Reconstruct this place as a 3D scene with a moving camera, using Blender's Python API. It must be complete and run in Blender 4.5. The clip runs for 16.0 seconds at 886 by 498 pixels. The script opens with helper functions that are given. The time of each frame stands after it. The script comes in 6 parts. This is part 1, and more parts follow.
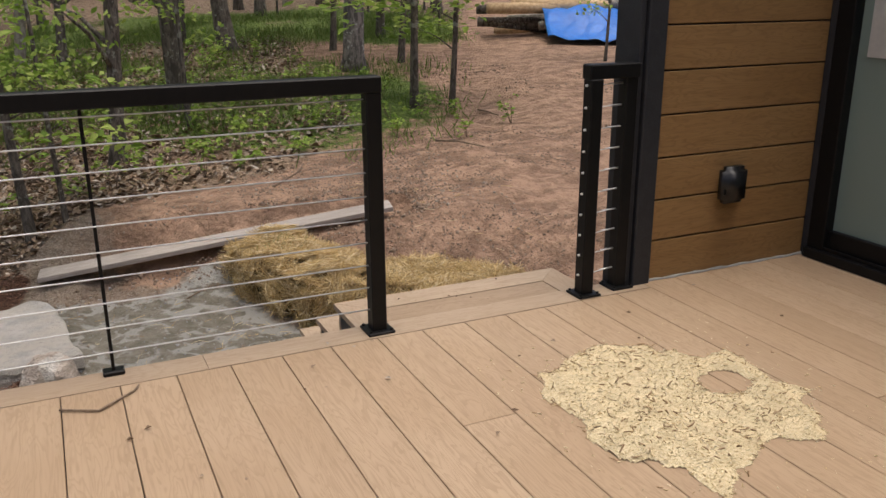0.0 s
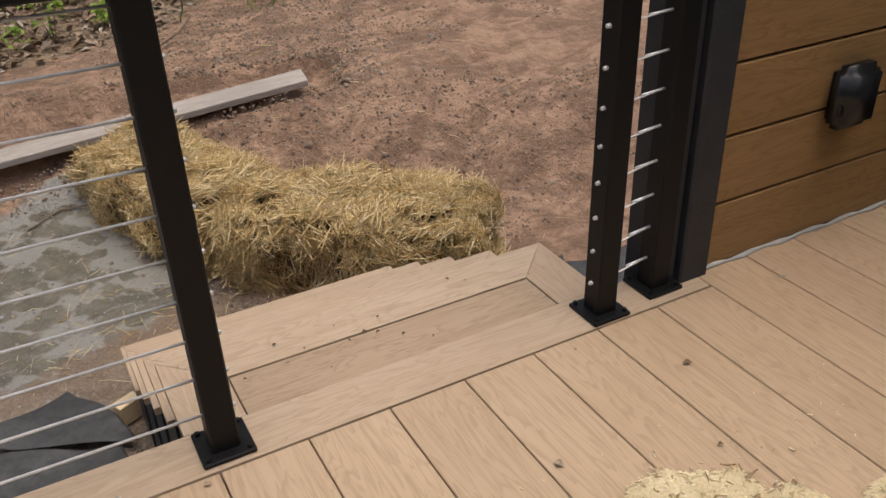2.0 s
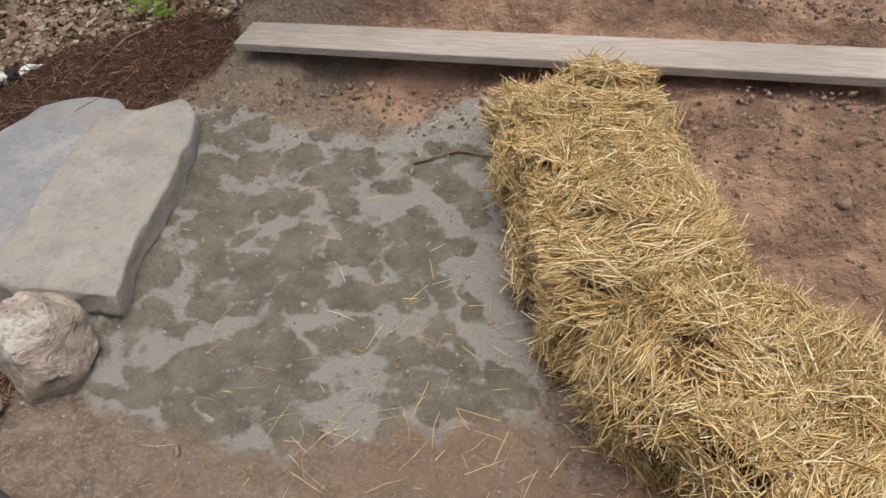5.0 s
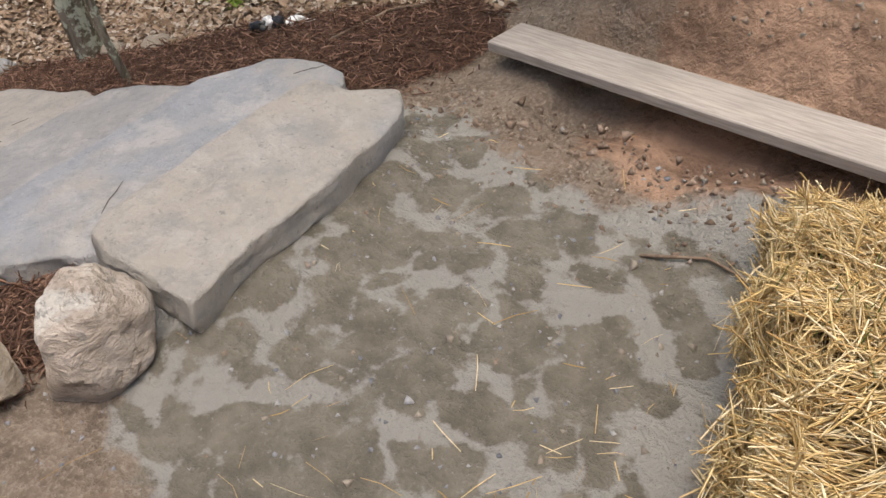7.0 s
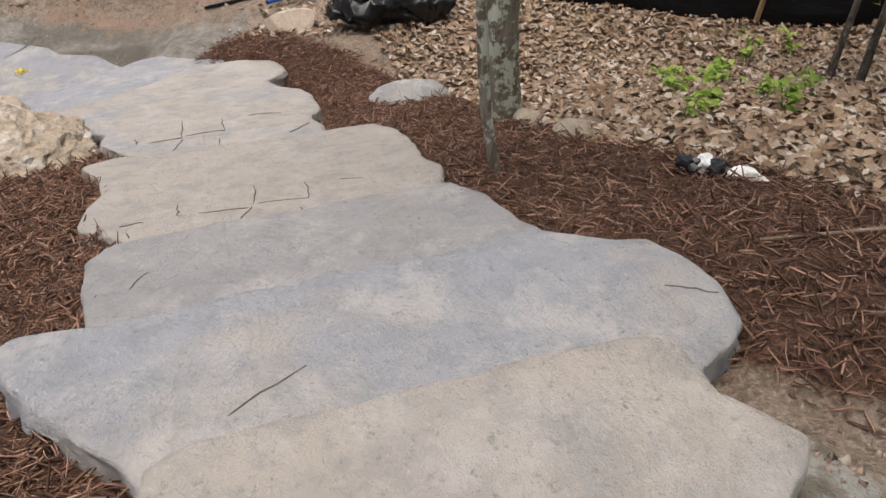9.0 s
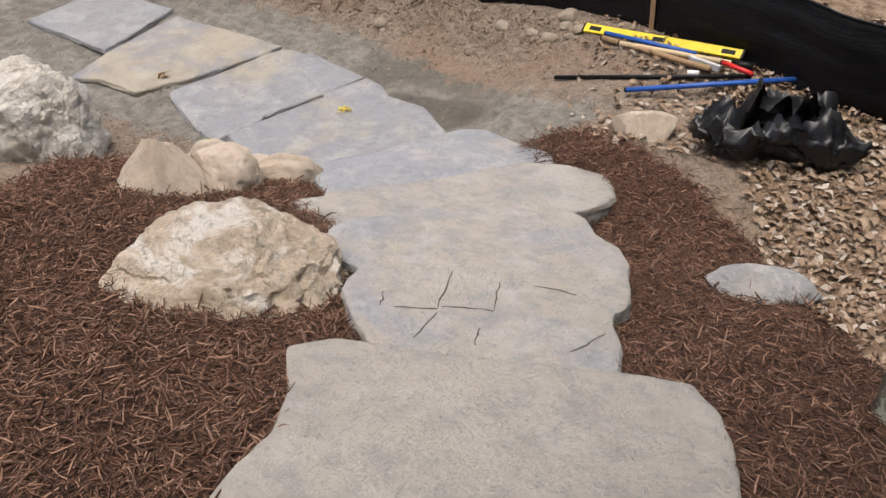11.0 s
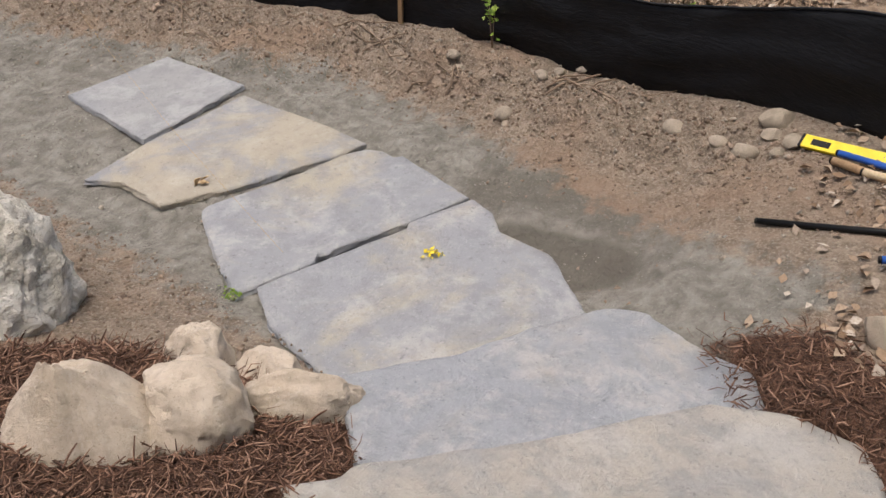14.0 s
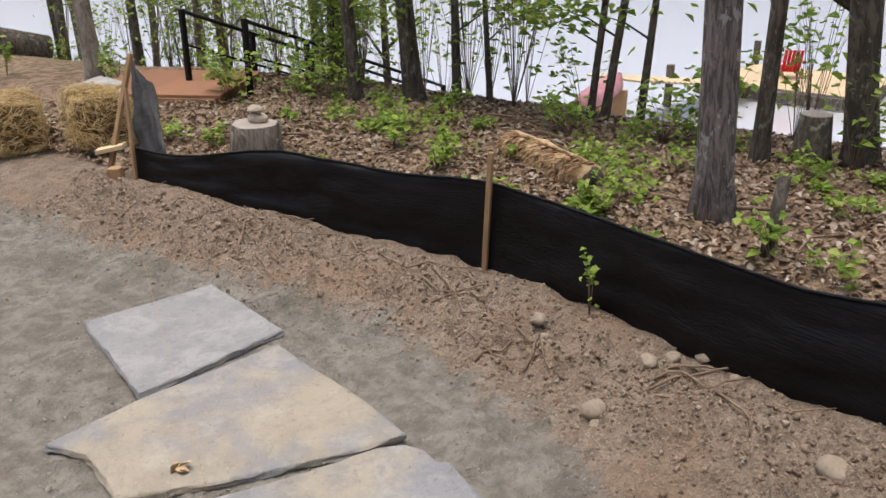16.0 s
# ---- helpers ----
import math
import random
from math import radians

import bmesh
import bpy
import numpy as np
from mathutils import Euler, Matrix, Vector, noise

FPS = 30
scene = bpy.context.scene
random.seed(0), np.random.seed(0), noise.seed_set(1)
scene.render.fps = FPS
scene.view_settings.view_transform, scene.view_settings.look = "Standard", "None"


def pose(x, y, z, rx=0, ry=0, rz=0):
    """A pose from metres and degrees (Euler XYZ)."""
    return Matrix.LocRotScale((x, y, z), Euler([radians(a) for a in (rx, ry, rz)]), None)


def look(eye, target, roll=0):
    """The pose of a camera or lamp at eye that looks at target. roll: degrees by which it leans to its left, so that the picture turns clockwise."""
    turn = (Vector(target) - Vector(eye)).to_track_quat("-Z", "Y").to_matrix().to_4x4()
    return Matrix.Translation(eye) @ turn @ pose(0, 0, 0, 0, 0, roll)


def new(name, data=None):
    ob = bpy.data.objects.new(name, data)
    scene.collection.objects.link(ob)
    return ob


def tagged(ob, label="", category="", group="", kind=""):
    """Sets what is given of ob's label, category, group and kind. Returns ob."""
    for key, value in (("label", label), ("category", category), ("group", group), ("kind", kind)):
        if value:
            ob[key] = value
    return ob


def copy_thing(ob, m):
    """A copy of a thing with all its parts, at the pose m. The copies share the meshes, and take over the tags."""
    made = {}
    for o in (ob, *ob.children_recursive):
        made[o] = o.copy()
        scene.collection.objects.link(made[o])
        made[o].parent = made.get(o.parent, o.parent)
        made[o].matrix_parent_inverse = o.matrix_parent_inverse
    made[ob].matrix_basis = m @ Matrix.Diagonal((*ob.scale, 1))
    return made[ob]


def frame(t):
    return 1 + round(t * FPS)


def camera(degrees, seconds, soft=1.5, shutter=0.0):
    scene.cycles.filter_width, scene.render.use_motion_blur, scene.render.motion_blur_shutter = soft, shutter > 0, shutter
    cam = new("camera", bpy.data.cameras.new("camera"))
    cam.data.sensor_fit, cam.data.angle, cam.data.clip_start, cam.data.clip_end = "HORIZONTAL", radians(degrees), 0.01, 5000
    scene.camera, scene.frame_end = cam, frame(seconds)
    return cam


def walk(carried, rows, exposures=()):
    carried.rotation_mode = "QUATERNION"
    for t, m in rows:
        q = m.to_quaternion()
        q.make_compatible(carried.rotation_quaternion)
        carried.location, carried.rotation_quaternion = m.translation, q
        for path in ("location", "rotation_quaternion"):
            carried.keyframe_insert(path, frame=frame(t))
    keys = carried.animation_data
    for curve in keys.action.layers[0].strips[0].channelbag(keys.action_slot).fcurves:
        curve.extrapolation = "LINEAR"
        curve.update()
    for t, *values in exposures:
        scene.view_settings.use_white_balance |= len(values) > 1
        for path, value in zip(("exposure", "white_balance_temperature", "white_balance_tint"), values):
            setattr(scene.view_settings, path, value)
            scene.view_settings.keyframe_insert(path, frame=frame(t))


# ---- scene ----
cam = camera(55.6, 16.0)
PATH = [
    (0, (-0.123, -0.032, 1.36), (0.685, 1.695, 0.756), -0.2),
    (0.5, (0.073, 0.396, 1.35), (1.046, 2.023, 0.711), 1.1),
    (1, (0.288, 0.792, 1.34), (1.256, 2.405, 0.661), -0.4),
    (1.5, (0.567, 1.13, 1.3), (1.458, 2.688, 0.417), -1.5),
    (2, (0.783, 1.542, 1.266), (1.586, 3.07, 0.256), -2.0),
    (2.5, (0.964, 1.919, 1.13), (1.695, 3.436, 0.05), 3.3),
    (3, (1.192, 2.295, 1.167), (1.668, 3.694, -0.18), 0.2),
    (3.5, (1.333, 2.666, 1.113), (1.561, 3.977, -0.379), -0.2),
    (4, (1.465, 2.997, 1.151), (1.367, 4.347, -0.322), 0.0),
    (4.5, (1.467, 3.307, 1.2), (1.251, 4.741, -0.177), -0.4),
    (4.7, (1.442, 3.43, 1.214), (1.18, 4.858, -0.161), -1.2),
    (6.8, (1.406, 4.386, 0.768), (0.515, 5.591, -0.556), -1.1),
    (7, (1.391, 4.473, 0.731), (0.442, 5.638, -0.588), -0.6),
    (7.5, (1.2, 4.734, 0.55), (0.122, 5.818, -0.739), -1.9),
    (8, (1.019, 5.016, 0.371), (-0.188, 6.004, -0.88), 2.1),
    (8.5, (0.702, 5.31, 0.309), (-0.703, 6.057, -0.903), 1.8),
    (9, (0.373, 5.573, 0.333), (-1.157, 5.953, -0.897), 0.9),
    (9.5, (0.054, 5.688, 0.334), (-1.506, 5.707, -0.917), 0.7),
    (10, (-0.306, 5.736, 0.378), (-1.846, 5.59, -0.89), -1.0),
    (10.2, (-0.498, 5.782, 0.388), (-2.029, 5.589, -0.885), 0.1),
    (12.3, (-2.108, 5.544, 0.135), (-3.646, 5.041, -1.041), -0.7),
    (12.5, (-2.241, 5.514, 0.092), (-3.775, 5.005, -1.085), -0.7),
    (13, (-2.591, 5.367, -0.01), (-4.111, 4.838, -1.197), -1.2),
    (13.5, (-2.979, 5.329, -0.153), (-4.469, 4.704, -1.331), -2.5),
    (14, (-3.31, 5.254, -0.234), (-4.787, 4.572, -1.397), -1.9),
    (14.5, (-3.674, 5.126, -0.351), (-5.097, 4.263, -1.461), -3.1),
    (15, (-4.047, 5.096, -0.414), (-5.471, 4.055, -1.357), -1.7),
    (15.5, (-4.368, 4.959, -0.476), (-5.861, 3.916, -1.301), -0.6),
    (16, (-4.662, 4.886, -0.443), (-6.212, 3.863, -1.186), -0.1),
]
walk(cam, [(t, look(eye, target, roll)) for t, eye, target, roll in PATH],
     [(0.0, 0.18), (2.0, 0.18), (4.5, 0.31), (7.5, 0.62), (8.2, 0.67), (9.0, 0.60), (10.0, 0.61), (12.5, 0.56), (16.0, 0.60)])

# ---- light ----
world = bpy.data.worlds.new("overcast_sky")
scene.world = world
world.use_nodes = True
wn, wl = world.node_tree.nodes, world.node_tree.links
sky = wn.new("ShaderNodeTexSky")
sky.sky_type, sky.sun_disc = "NISHITA", False
sky.sun_elevation, sky.sun_rotation = radians(82), radians(151)
sky.air_density, sky.dust_density, sky.ozone_density = 0.6, 6.0, 0.6
wn["Background"].inputs["Strength"].default_value = 0.15
wl.new(sky.outputs["Color"], wn["Background"].inputs["Color"])
sun = new("sun", bpy.data.lights.new("sun", "SUN"))
sun.data.energy, sun.data.angle, sun.data.color = 1.2, radians(50), (1.0, 0.96, 0.9)
sun.matrix_world = look((1.2, -2.2, 20), (0, 0, 0))


# ---- materials ----
def tint(c):
    return (c[0], c[1], c[2], 1.0)


class Mat:
    """A node material with a few shorthands."""

    def __init__(self, name, rough=0.8, metal=0.0, spec=0.4):
        self.m = bpy.data.materials.new(name)
        self.m.use_nodes = True
        self.n, self.l = self.m.node_tree.nodes, self.m.node_tree.links
        self.b = self.n["Principled BSDF"]
        self.b.inputs["Roughness"].default_value = rough
        self.b.inputs["Metallic"].default_value = metal
        self.b.inputs["Specular IOR Level"].default_value = spec
        self.co = self.n.new("ShaderNodeTexCoord").outputs["Object"]

    def world(self):
        self.co = self.n.new("ShaderNodeNewGeometry").outputs["Position"]
        return self

    def mapped(self, scale):
        k = self.n.new("ShaderNodeMapping")
        k.inputs["Scale"].default_value = scale
        self.l.new(self.co, k.inputs["Vector"])
        return k.outputs["Vector"]

    def noise(self, scale, detail=4, rough=0.6, stretch=None, warp=0.0):
        k = self.n.new("ShaderNodeTexNoise")
        k.inputs["Scale"].default_value, k.inputs["Detail"].default_value = scale, detail
        k.inputs["Roughness"].default_value, k.inputs["Distortion"].default_value = rough, warp
        self.l.new(self.mapped(stretch) if stretch else self.co, k.inputs["Vector"])
        return k.outputs["Fac"]

    def cells(self, scale, out="Distance", feature="F1"):
        k = self.n.new("ShaderNodeTexVoronoi")
        k.feature = feature
        k.inputs["Scale"].default_value = scale
        self.l.new(self.co, k.inputs["Vector"])
        return k.outputs[out]

    def step(self, fac, a, b):
        k = self.n.new("ShaderNodeMapRange")
        k.interpolation_type = "SMOOTHSTEP"
        k.inputs["From Min"].default_value, k.inputs["From Max"].default_value = a, b
        self.l.new(fac, k.inputs["Value"])
        return k.outputs["Result"]

    def math(self, op, a, b):
        k = self.n.new("ShaderNodeMath")
        k.operation = op
        for i, v in enumerate((a, b)):
            if isinstance(v, (int, float)):
                k.inputs[i].default_value = v
            else:
                self.l.new(v, k.inputs[i])
        return k.outputs[0]

    def mix(self, fac, a, b, blend="MIX"):
        k = self.n.new("ShaderNodeMix")
        k.data_type, k.blend_type = "RGBA", blend
        if isinstance(fac, (int, float)):
            k.inputs[0].default_value = fac
        else:
            self.l.new(fac, k.inputs[0])
        for i, v in ((6, a), (7, b)):
            if isinstance(v, tuple):
                k.inputs[i].default_value = tint(v)
            else:
                self.l.new(v, k.inputs[i])
        return k.outputs[2]

    def attribute(self, name):
        k = self.n.new("ShaderNodeAttribute")
        k.attribute_name = name
        return k.outputs["Fac"]

    def piece(self):
        return self.n.new("ShaderNodeObjectInfo").outputs["Random"]

    def island(self):
        return self.n.new("ShaderNodeNewGeometry").outputs["Random Per Island"]

    def colour(self, c):
        if isinstance(c, tuple):
            self.b.inputs["Base Color"].default_value = tint(c)
        else:
            self.l.new(c, self.b.inputs["Base Color"])
        return self

    def rough(self, r):
        self.l.new(r, self.b.inputs["Roughness"])
        return self

    def bump(self, height, strength=0.4, distance=0.01):
        k = self.n.new("ShaderNodeBump")
        k.inputs["Strength"].default_value, k.inputs["Distance"].default_value = strength, distance
        self.l.new(height, k.inputs["Height"])
        self.l.new(k.outputs["Normal"], self.b.inputs["Normal"])
        return self


def ground_material():
    a = Mat("ground", 0.95, 0, 0.25).world()
    grain, mid, big = a.noise(60, 5, 0.7), a.noise(9, 5, 0.65), a.noise(1.3, 4, 0.6)
    clods = a.cells(16)
    soil = a.mix(a.step(mid, 0.3, 0.7), (0.155, 0.118, 0.088), (0.29, 0.23, 0.175))
    soil = a.mix(a.step(grain, 0.42, 0.75), soil, (0.40, 0.33, 0.26))
    soil = a.mix(a.math("MULTIPLY", a.step(big, 0.46, 0.66), 0.6), soil, (0.29, 0.20, 0.14))
    tread = a.noise(3.2, 6, 0.68, stretch=(1, 1.6, 1), warp=0.4)
    clay = a.mix(a.step(tread, 0.38, 0.60), (0.235, 0.146, 0.098), (0.46, 0.298, 0.203))
    clay = a.mix(a.math("MULTIPLY", a.step(mid, 0.45, 0.62), 0.5), clay, (0.23, 0.15, 0.10))
    clay = a.mix(a.math("MULTIPLY", a.step(grain, 0.48, 0.72), 0.5), clay, (0.42, 0.30, 0.22))
    wet = a.n.new("ShaderNodeTexVoronoi")
    wet.feature = "SMOOTH_F1"
    wet.inputs["Scale"].default_value, wet.inputs["Smoothness"].default_value = 7.5, 0.25
    push = a.n.new("ShaderNodeVectorMath")
    push.operation = "ADD"
    jit = a.n.new("ShaderNodeTexNoise")
    jit.inputs["Scale"].default_value, jit.inputs["Detail"].default_value = 4.0, 4
    a.l.new(a.co, jit.inputs["Vector"])
    scl = a.n.new("ShaderNodeVectorMath")
    scl.operation = "SCALE"
    scl.inputs["Scale"].default_value = 0.35
    a.l.new(jit.outputs["Color"], scl.inputs[0])
    a.l.new(a.co, push.inputs[0])
    a.l.new(scl.outputs[0], push.inputs[1])
    a.l.new(push.outputs[0], wet.inputs["Vector"])
    blot = a.math("ADD", wet.outputs["Distance"], a.math("ADD", a.math("MULTIPLY", a.noise(1.9, 6, 0.7), 0.95), a.math("MULTIPLY", a.noise(22, 7, 0.8), 0.50)))
    blot = a.math("ADD", blot, a.math("MULTIPLY", a.math("SUBTRACT", 1.0, a.step(a.attribute("grit"), 0.5, 1.0)), 0.20))
    grit = a.mix(a.step(mid, 0.3, 0.7), (0.15, 0.135, 0.105), (0.25, 0.23, 0.185))
    grit = a.mix(a.math("MULTIPLY", a.step(blot, 1.25, 1.41), 0.85), grit, (0.38, 0.37, 0.34))
    grit = a.mix(a.step(grain, 0.55, 0.8), grit, (0.36, 0.34, 0.30))
    sand = a.mix(a.step(mid, 0.3, 0.72), (0.178, 0.165, 0.140), (0.318, 0.300, 0.263))
    sand = a.mix(a.step(big, 0.5, 0.68), sand, (0.160, 0.146, 0.122))
    sand = a.mix(a.step(grain, 0.55, 0.8), sand, (0.41, 0.388, 0.345))
    sand = a.mix(a.math("MULTIPLY", a.step(a.math("ADD", a.attribute("damp"), a.math("MULTIPLY", mid, 0.5)), 0.5, 0.85), 0.75), sand, (0.125, 0.112, 0.092))
    mulch = a.mix(a.step(grain, 0.35, 0.65), (0.045, 0.025, 0.017), (0.16, 0.085, 0.055))
    leaf = a.mix(a.step(mid, 0.35, 0.65), (0.14, 0.09, 0.055), (0.36, 0.26, 0.18))
    leaf = a.mix(a.step(grain, 0.5, 0.7), leaf, (0.44, 0.35, 0.26))
    grass = a.mix(a.step(mid, 0.35, 0.65), (0.075, 0.11, 0.025), (0.17, 0.23, 0.05))
    edge = a.math("MULTIPLY", a.math("SUBTRACT", a.noise(7, 5, 0.65), 0.5), 0.9)

    def zone(name):
        return a.step(a.math("ADD", a.attribute(name), edge), 0.38, 0.62)

    c = soil
    for name, layer in (("clay", clay), ("sand", sand), ("grit", grit), ("leaf", leaf), ("grass", grass), ("mulch", mulch)):
        c = a.mix(zone(name), c, layer)
    a.colour(c)
    h = a.math("ADD", a.math("MULTIPLY", mid, 1.6), a.math("ADD", a.math("MULTIPLY", grain, 0.5), a.math("MULTIPLY", clods, 0.5)))
    return a.bump(h, 1.0, 0.05).m


def stone_material(name, base, warm, pale, scale=1.0, rough=0.85, vary=0.30, turn=(0.36, 0.60), relief=0.80):
    """Split sedimentary stone: each piece leans to grey or tan, with dust, pits and flakes."""
    a = Mat(name, rough, 0, 0.3).world()
    big, mid = a.noise(1.6 * scale, 5, 0.6, warp=0.5), a.noise(8 * scale, 6, 0.7)
    fine, pits = a.noise(75 * scale, 5, 0.75), a.noise(34 * scale, 6, 0.82)
    lean = a.math("ADD", a.math("MULTIPLY", big, 0.75), a.math("MULTIPLY", a.piece(), vary))
    c = a.mix(a.step(lean, *turn), base, warm)
    c = a.mix(a.math("MULTIPLY", a.step(mid, 0.44, 0.62), 0.45), c, tuple(v * 0.74 for v in base))
    dust = a.math("MULTIPLY", a.step(a.noise(4.5 * scale, 9, 0.74, warp=0.3), 0.47, 0.66), 0.6)
    c = a.mix(dust, c, pale)
    c = a.mix(a.math("MULTIPLY", a.step(pits, 0.56, 0.67), 0.60), c, tuple(v * 0.45 for v in base))
    c = a.mix(a.math("MULTIPLY", a.step(fine, 0.56, 0.74), 0.5), c, tuple(min(0.7, v * 1.3) for v in pale))
    a.colour(c)
    h = a.math("ADD", a.math("MULTIPLY", mid, 0.8), a.math("ADD", a.math("MULTIPLY", pits, 0.9), a.math("MULTIPLY", fine, 0.3)))
    flake = a.math("ADD", a.step(a.noise(5.5 * scale, 7, 0.72, warp=0.4), 0.49, 0.515), a.step(a.noise(13 * scale, 7, 0.75, warp=0.3), 0.53, 0.56))
    h = a.math("ADD", h, a.math("MULTIPLY", flake, 0.12))
    return a.bump(h, relief, 0.04).m


def boulder_material(name, dark, light, white):
    a = Mat(name, 0.9, 0, 0.25).world()
    big, mid, fine = a.noise(3.0, 5, 0.6, warp=0.8), a.noise(11, 6, 0.7, stretch=(1, 1, 2.2), warp=0.5), a.noise(60, 5, 0.75)
    c = a.mix(a.step(mid, 0.35, 0.65), dark, light)
    c = a.mix(a.math("MULTIPLY", a.step(big, white, white + 0.10), 0.85), c, (0.72, 0.69, 0.63))
    c = a.mix(a.math("MULTIPLY", a.step(a.noise(14, 6, 0.75), 0.54, 0.64), 0.6), c, (0.24, 0.235, 0.205))
    c = a.mix(a.math("MULTIPLY", a.step(fine, 0.5, 0.8), 0.4), c, (0.27, 0.21, 0.15))
    vein = a.step(a.math("ABSOLUTE", a.math("SUBTRACT", a.noise(4.5, 6, 0.65, stretch=(1, 1, 2.4), warp=0.8), 0.5), 0), 0.0, 0.014)
    c = a.mix(a.math("ADD", a.math("MULTIPLY", vein, 0.6), 0.4), (0.27, 0.21, 0.15), c)
    mid = a.math("ADD", mid, a.math("MULTIPLY", vein, 0.12))
    a.colour(c)
    return a.bump(a.math("ADD", a.math("MULTIPLY", mid, 1.6), a.math("MULTIPLY", fine, 0.6)), 0.75, 0.06).m


def board_material(name, c1, c2, c3, along="x"):
    """Embossed composite decking with a cathedral grain along one axis."""
    a = Mat(name, 0.62, 0, 0.35)
    st = (1.2, 9.0, 9.0) if along == "x" else (9.0, 1.2, 9.0)
    fine = (3.0, 110.0, 60.0) if along == "x" else (110.0, 3.0, 60.0)
    shift = a.n.new("ShaderNodeVectorMath")
    shift.operation = "ADD"
    rnd = a.n.new("ShaderNodeCombineXYZ")
    r = a.math("MULTIPLY", a.piece(), 37.0)
    for i in range(3):
        a.l.new(r, rnd.inputs[i])
    a.l.new(a.co, shift.inputs[0])
    a.l.new(rnd.outputs[0], shift.inputs[1])
    a.co = shift.outputs[0]
    figure = a.noise(1.7, 3, 0.5, stretch=st, warp=0.5)
    wave = a.math("FRACT", a.math("MULTIPLY", figure, 14.0), 0)
    grain = a.noise(1.0, 4, 0.6, stretch=fine)
    c = a.mix(a.step(a.noise(1.1, 3, 0.5), 0.35, 0.65), c1, c2)
    c = a.mix(a.math("MULTIPLY", a.step(wave, 0.5, 0.95), 0.42), c, c3)
    c = a.mix(a.math("MULTIPLY", a.step(grain, 0.45, 0.7), 0.35), c, c3)
    c = a.mix(a.math("MULTIPLY", a.piece(), 0.28), c, c3)
    a.colour(c)
    return a.bump(a.math("ADD", a.math("MULTIPLY", wave, 0.35), grain), 0.22, 0.004).m


def speckled(name, c1, c2, scale, rough=0.8, bump=0.3, dist=0.004, stretch=None, metal=0.0, spec=0.4):
    a = Mat(name, rough, metal, spec)
    f, g = a.noise(scale, 5, 0.65, stretch=stretch), a.noise(scale * 0.13, 3, 0.5)
    c = a.mix(a.step(f, 0.32, 0.68), c1, c2)
    c = a.mix(a.math("MULTIPLY", a.step(g, 0.4, 0.65), 0.35), c, tuple(v * 0.72 for v in c1))
    return a.colour(c).bump(f, bump, dist).m


def varied(name, cols, rough=0.8, grain=90, spec=0.3, through_light=0.0):
    """Many small pieces of one mesh, each island with its own shade."""
    a = Mat(name, rough, 0, spec)
    r = a.island()
    c = cols[0]
    for i, nxt in enumerate(cols[1:]):
        k = (i + 1) / len(cols)
        c = a.mix(a.step(r, k - 0.1, k + 0.1), c, nxt)
    c = a.mix(a.math("MULTIPLY", a.step(a.noise(grain, 3), 0.4, 0.7), 0.35), c, tuple(v * 0.55 for v in cols[0]))
    a.colour(c)
    if through_light:
        t, x = a.n.new("ShaderNodeBsdfTranslucent"), a.n.new("ShaderNodeMixShader")
        x.inputs[0].default_value = through_light
        a.l.new(c, t.inputs["Color"])
        a.l.new(a.b.outputs[0], x.inputs[1])
        a.l.new(t.outputs[0], x.inputs[2])
        a.l.new(x.outputs[0], a.n["Material Output"].inputs["Surface"])
    return a.m


def bark_material(name, dark, light, lichen, cover=0.57):
    a = Mat(name, 0.95, 0, 0.2)
    plates = a.noise(16, 6, 0.7, stretch=(1, 1, 0.28), warp=0.8)
    c = a.mix(a.step(plates, 0.40, 0.60), dark, light)
    c = a.mix(a.math("MULTIPLY", a.step(a.noise(8, 5, 0.7), cover, cover + 0.06), 0.9), c, lichen)
    a.colour(c)
    return a.bump(plates, 0.9, 0.03).m


M_GROUND = ground_material()
M_SLAB = stone_material("bluestone_slab", (0.395, 0.412, 0.44), (0.51, 0.468, 0.405), (0.61, 0.59, 0.56), turn=(0.42, 0.60))
M_FLAG = stone_material("cut_bluestone", (0.285, 0.292, 0.31), (0.385, 0.35, 0.285), (0.45, 0.442, 0.43), 0.8, vary=0.10, turn=(0.38, 0.50), relief=0.6)
M_SLABTAN = stone_material("tan_grey_slab", (0.40, 0.398, 0.395), (0.50, 0.462, 0.405), (0.59, 0.565, 0.525), turn=(0.38, 0.54))
M_FLAGGREY = stone_material("plain_bluestone", (0.262, 0.27, 0.288), (0.285, 0.285, 0.287), (0.39, 0.39, 0.39), 0.9, relief=0.5)
M_FLAGTAN = stone_material("tan_flagstone", (0.385, 0.345, 0.28), (0.265, 0.272, 0.29), (0.45, 0.42, 0.365), 0.7, vary=0.0, turn=(0.33, 0.43), relief=0.6)
M_RIVER = stone_material("river_stone", (0.28, 0.235, 0.18), (0.33, 0.275, 0.215), (0.38, 0.325, 0.26), 3.0, relief=0.4)
M_BOULDER = boulder_material("tan_boulder", (0.40, 0.325, 0.235), (0.58, 0.49, 0.385), 0.50)
M_PINKISH = boulder_material("pinkish_boulder", (0.45, 0.375, 0.305), (0.64, 0.555, 0.475), 0.47)
M_GRANITE = boulder_material("pale_granite", (0.54, 0.50, 0.425), (0.72, 0.68, 0.60), 0.42)
M_FIELD = stone_material("field_stone", (0.50, 0.415, 0.32), (0.58, 0.49, 0.39), (0.65, 0.575, 0.485), 2.5, relief=0.6)
M_PEBBLE = varied("river_pebbles", ((0.27, 0.235, 0.19), (0.37, 0.32, 0.26), (0.30, 0.225, 0.165)), 0.9)
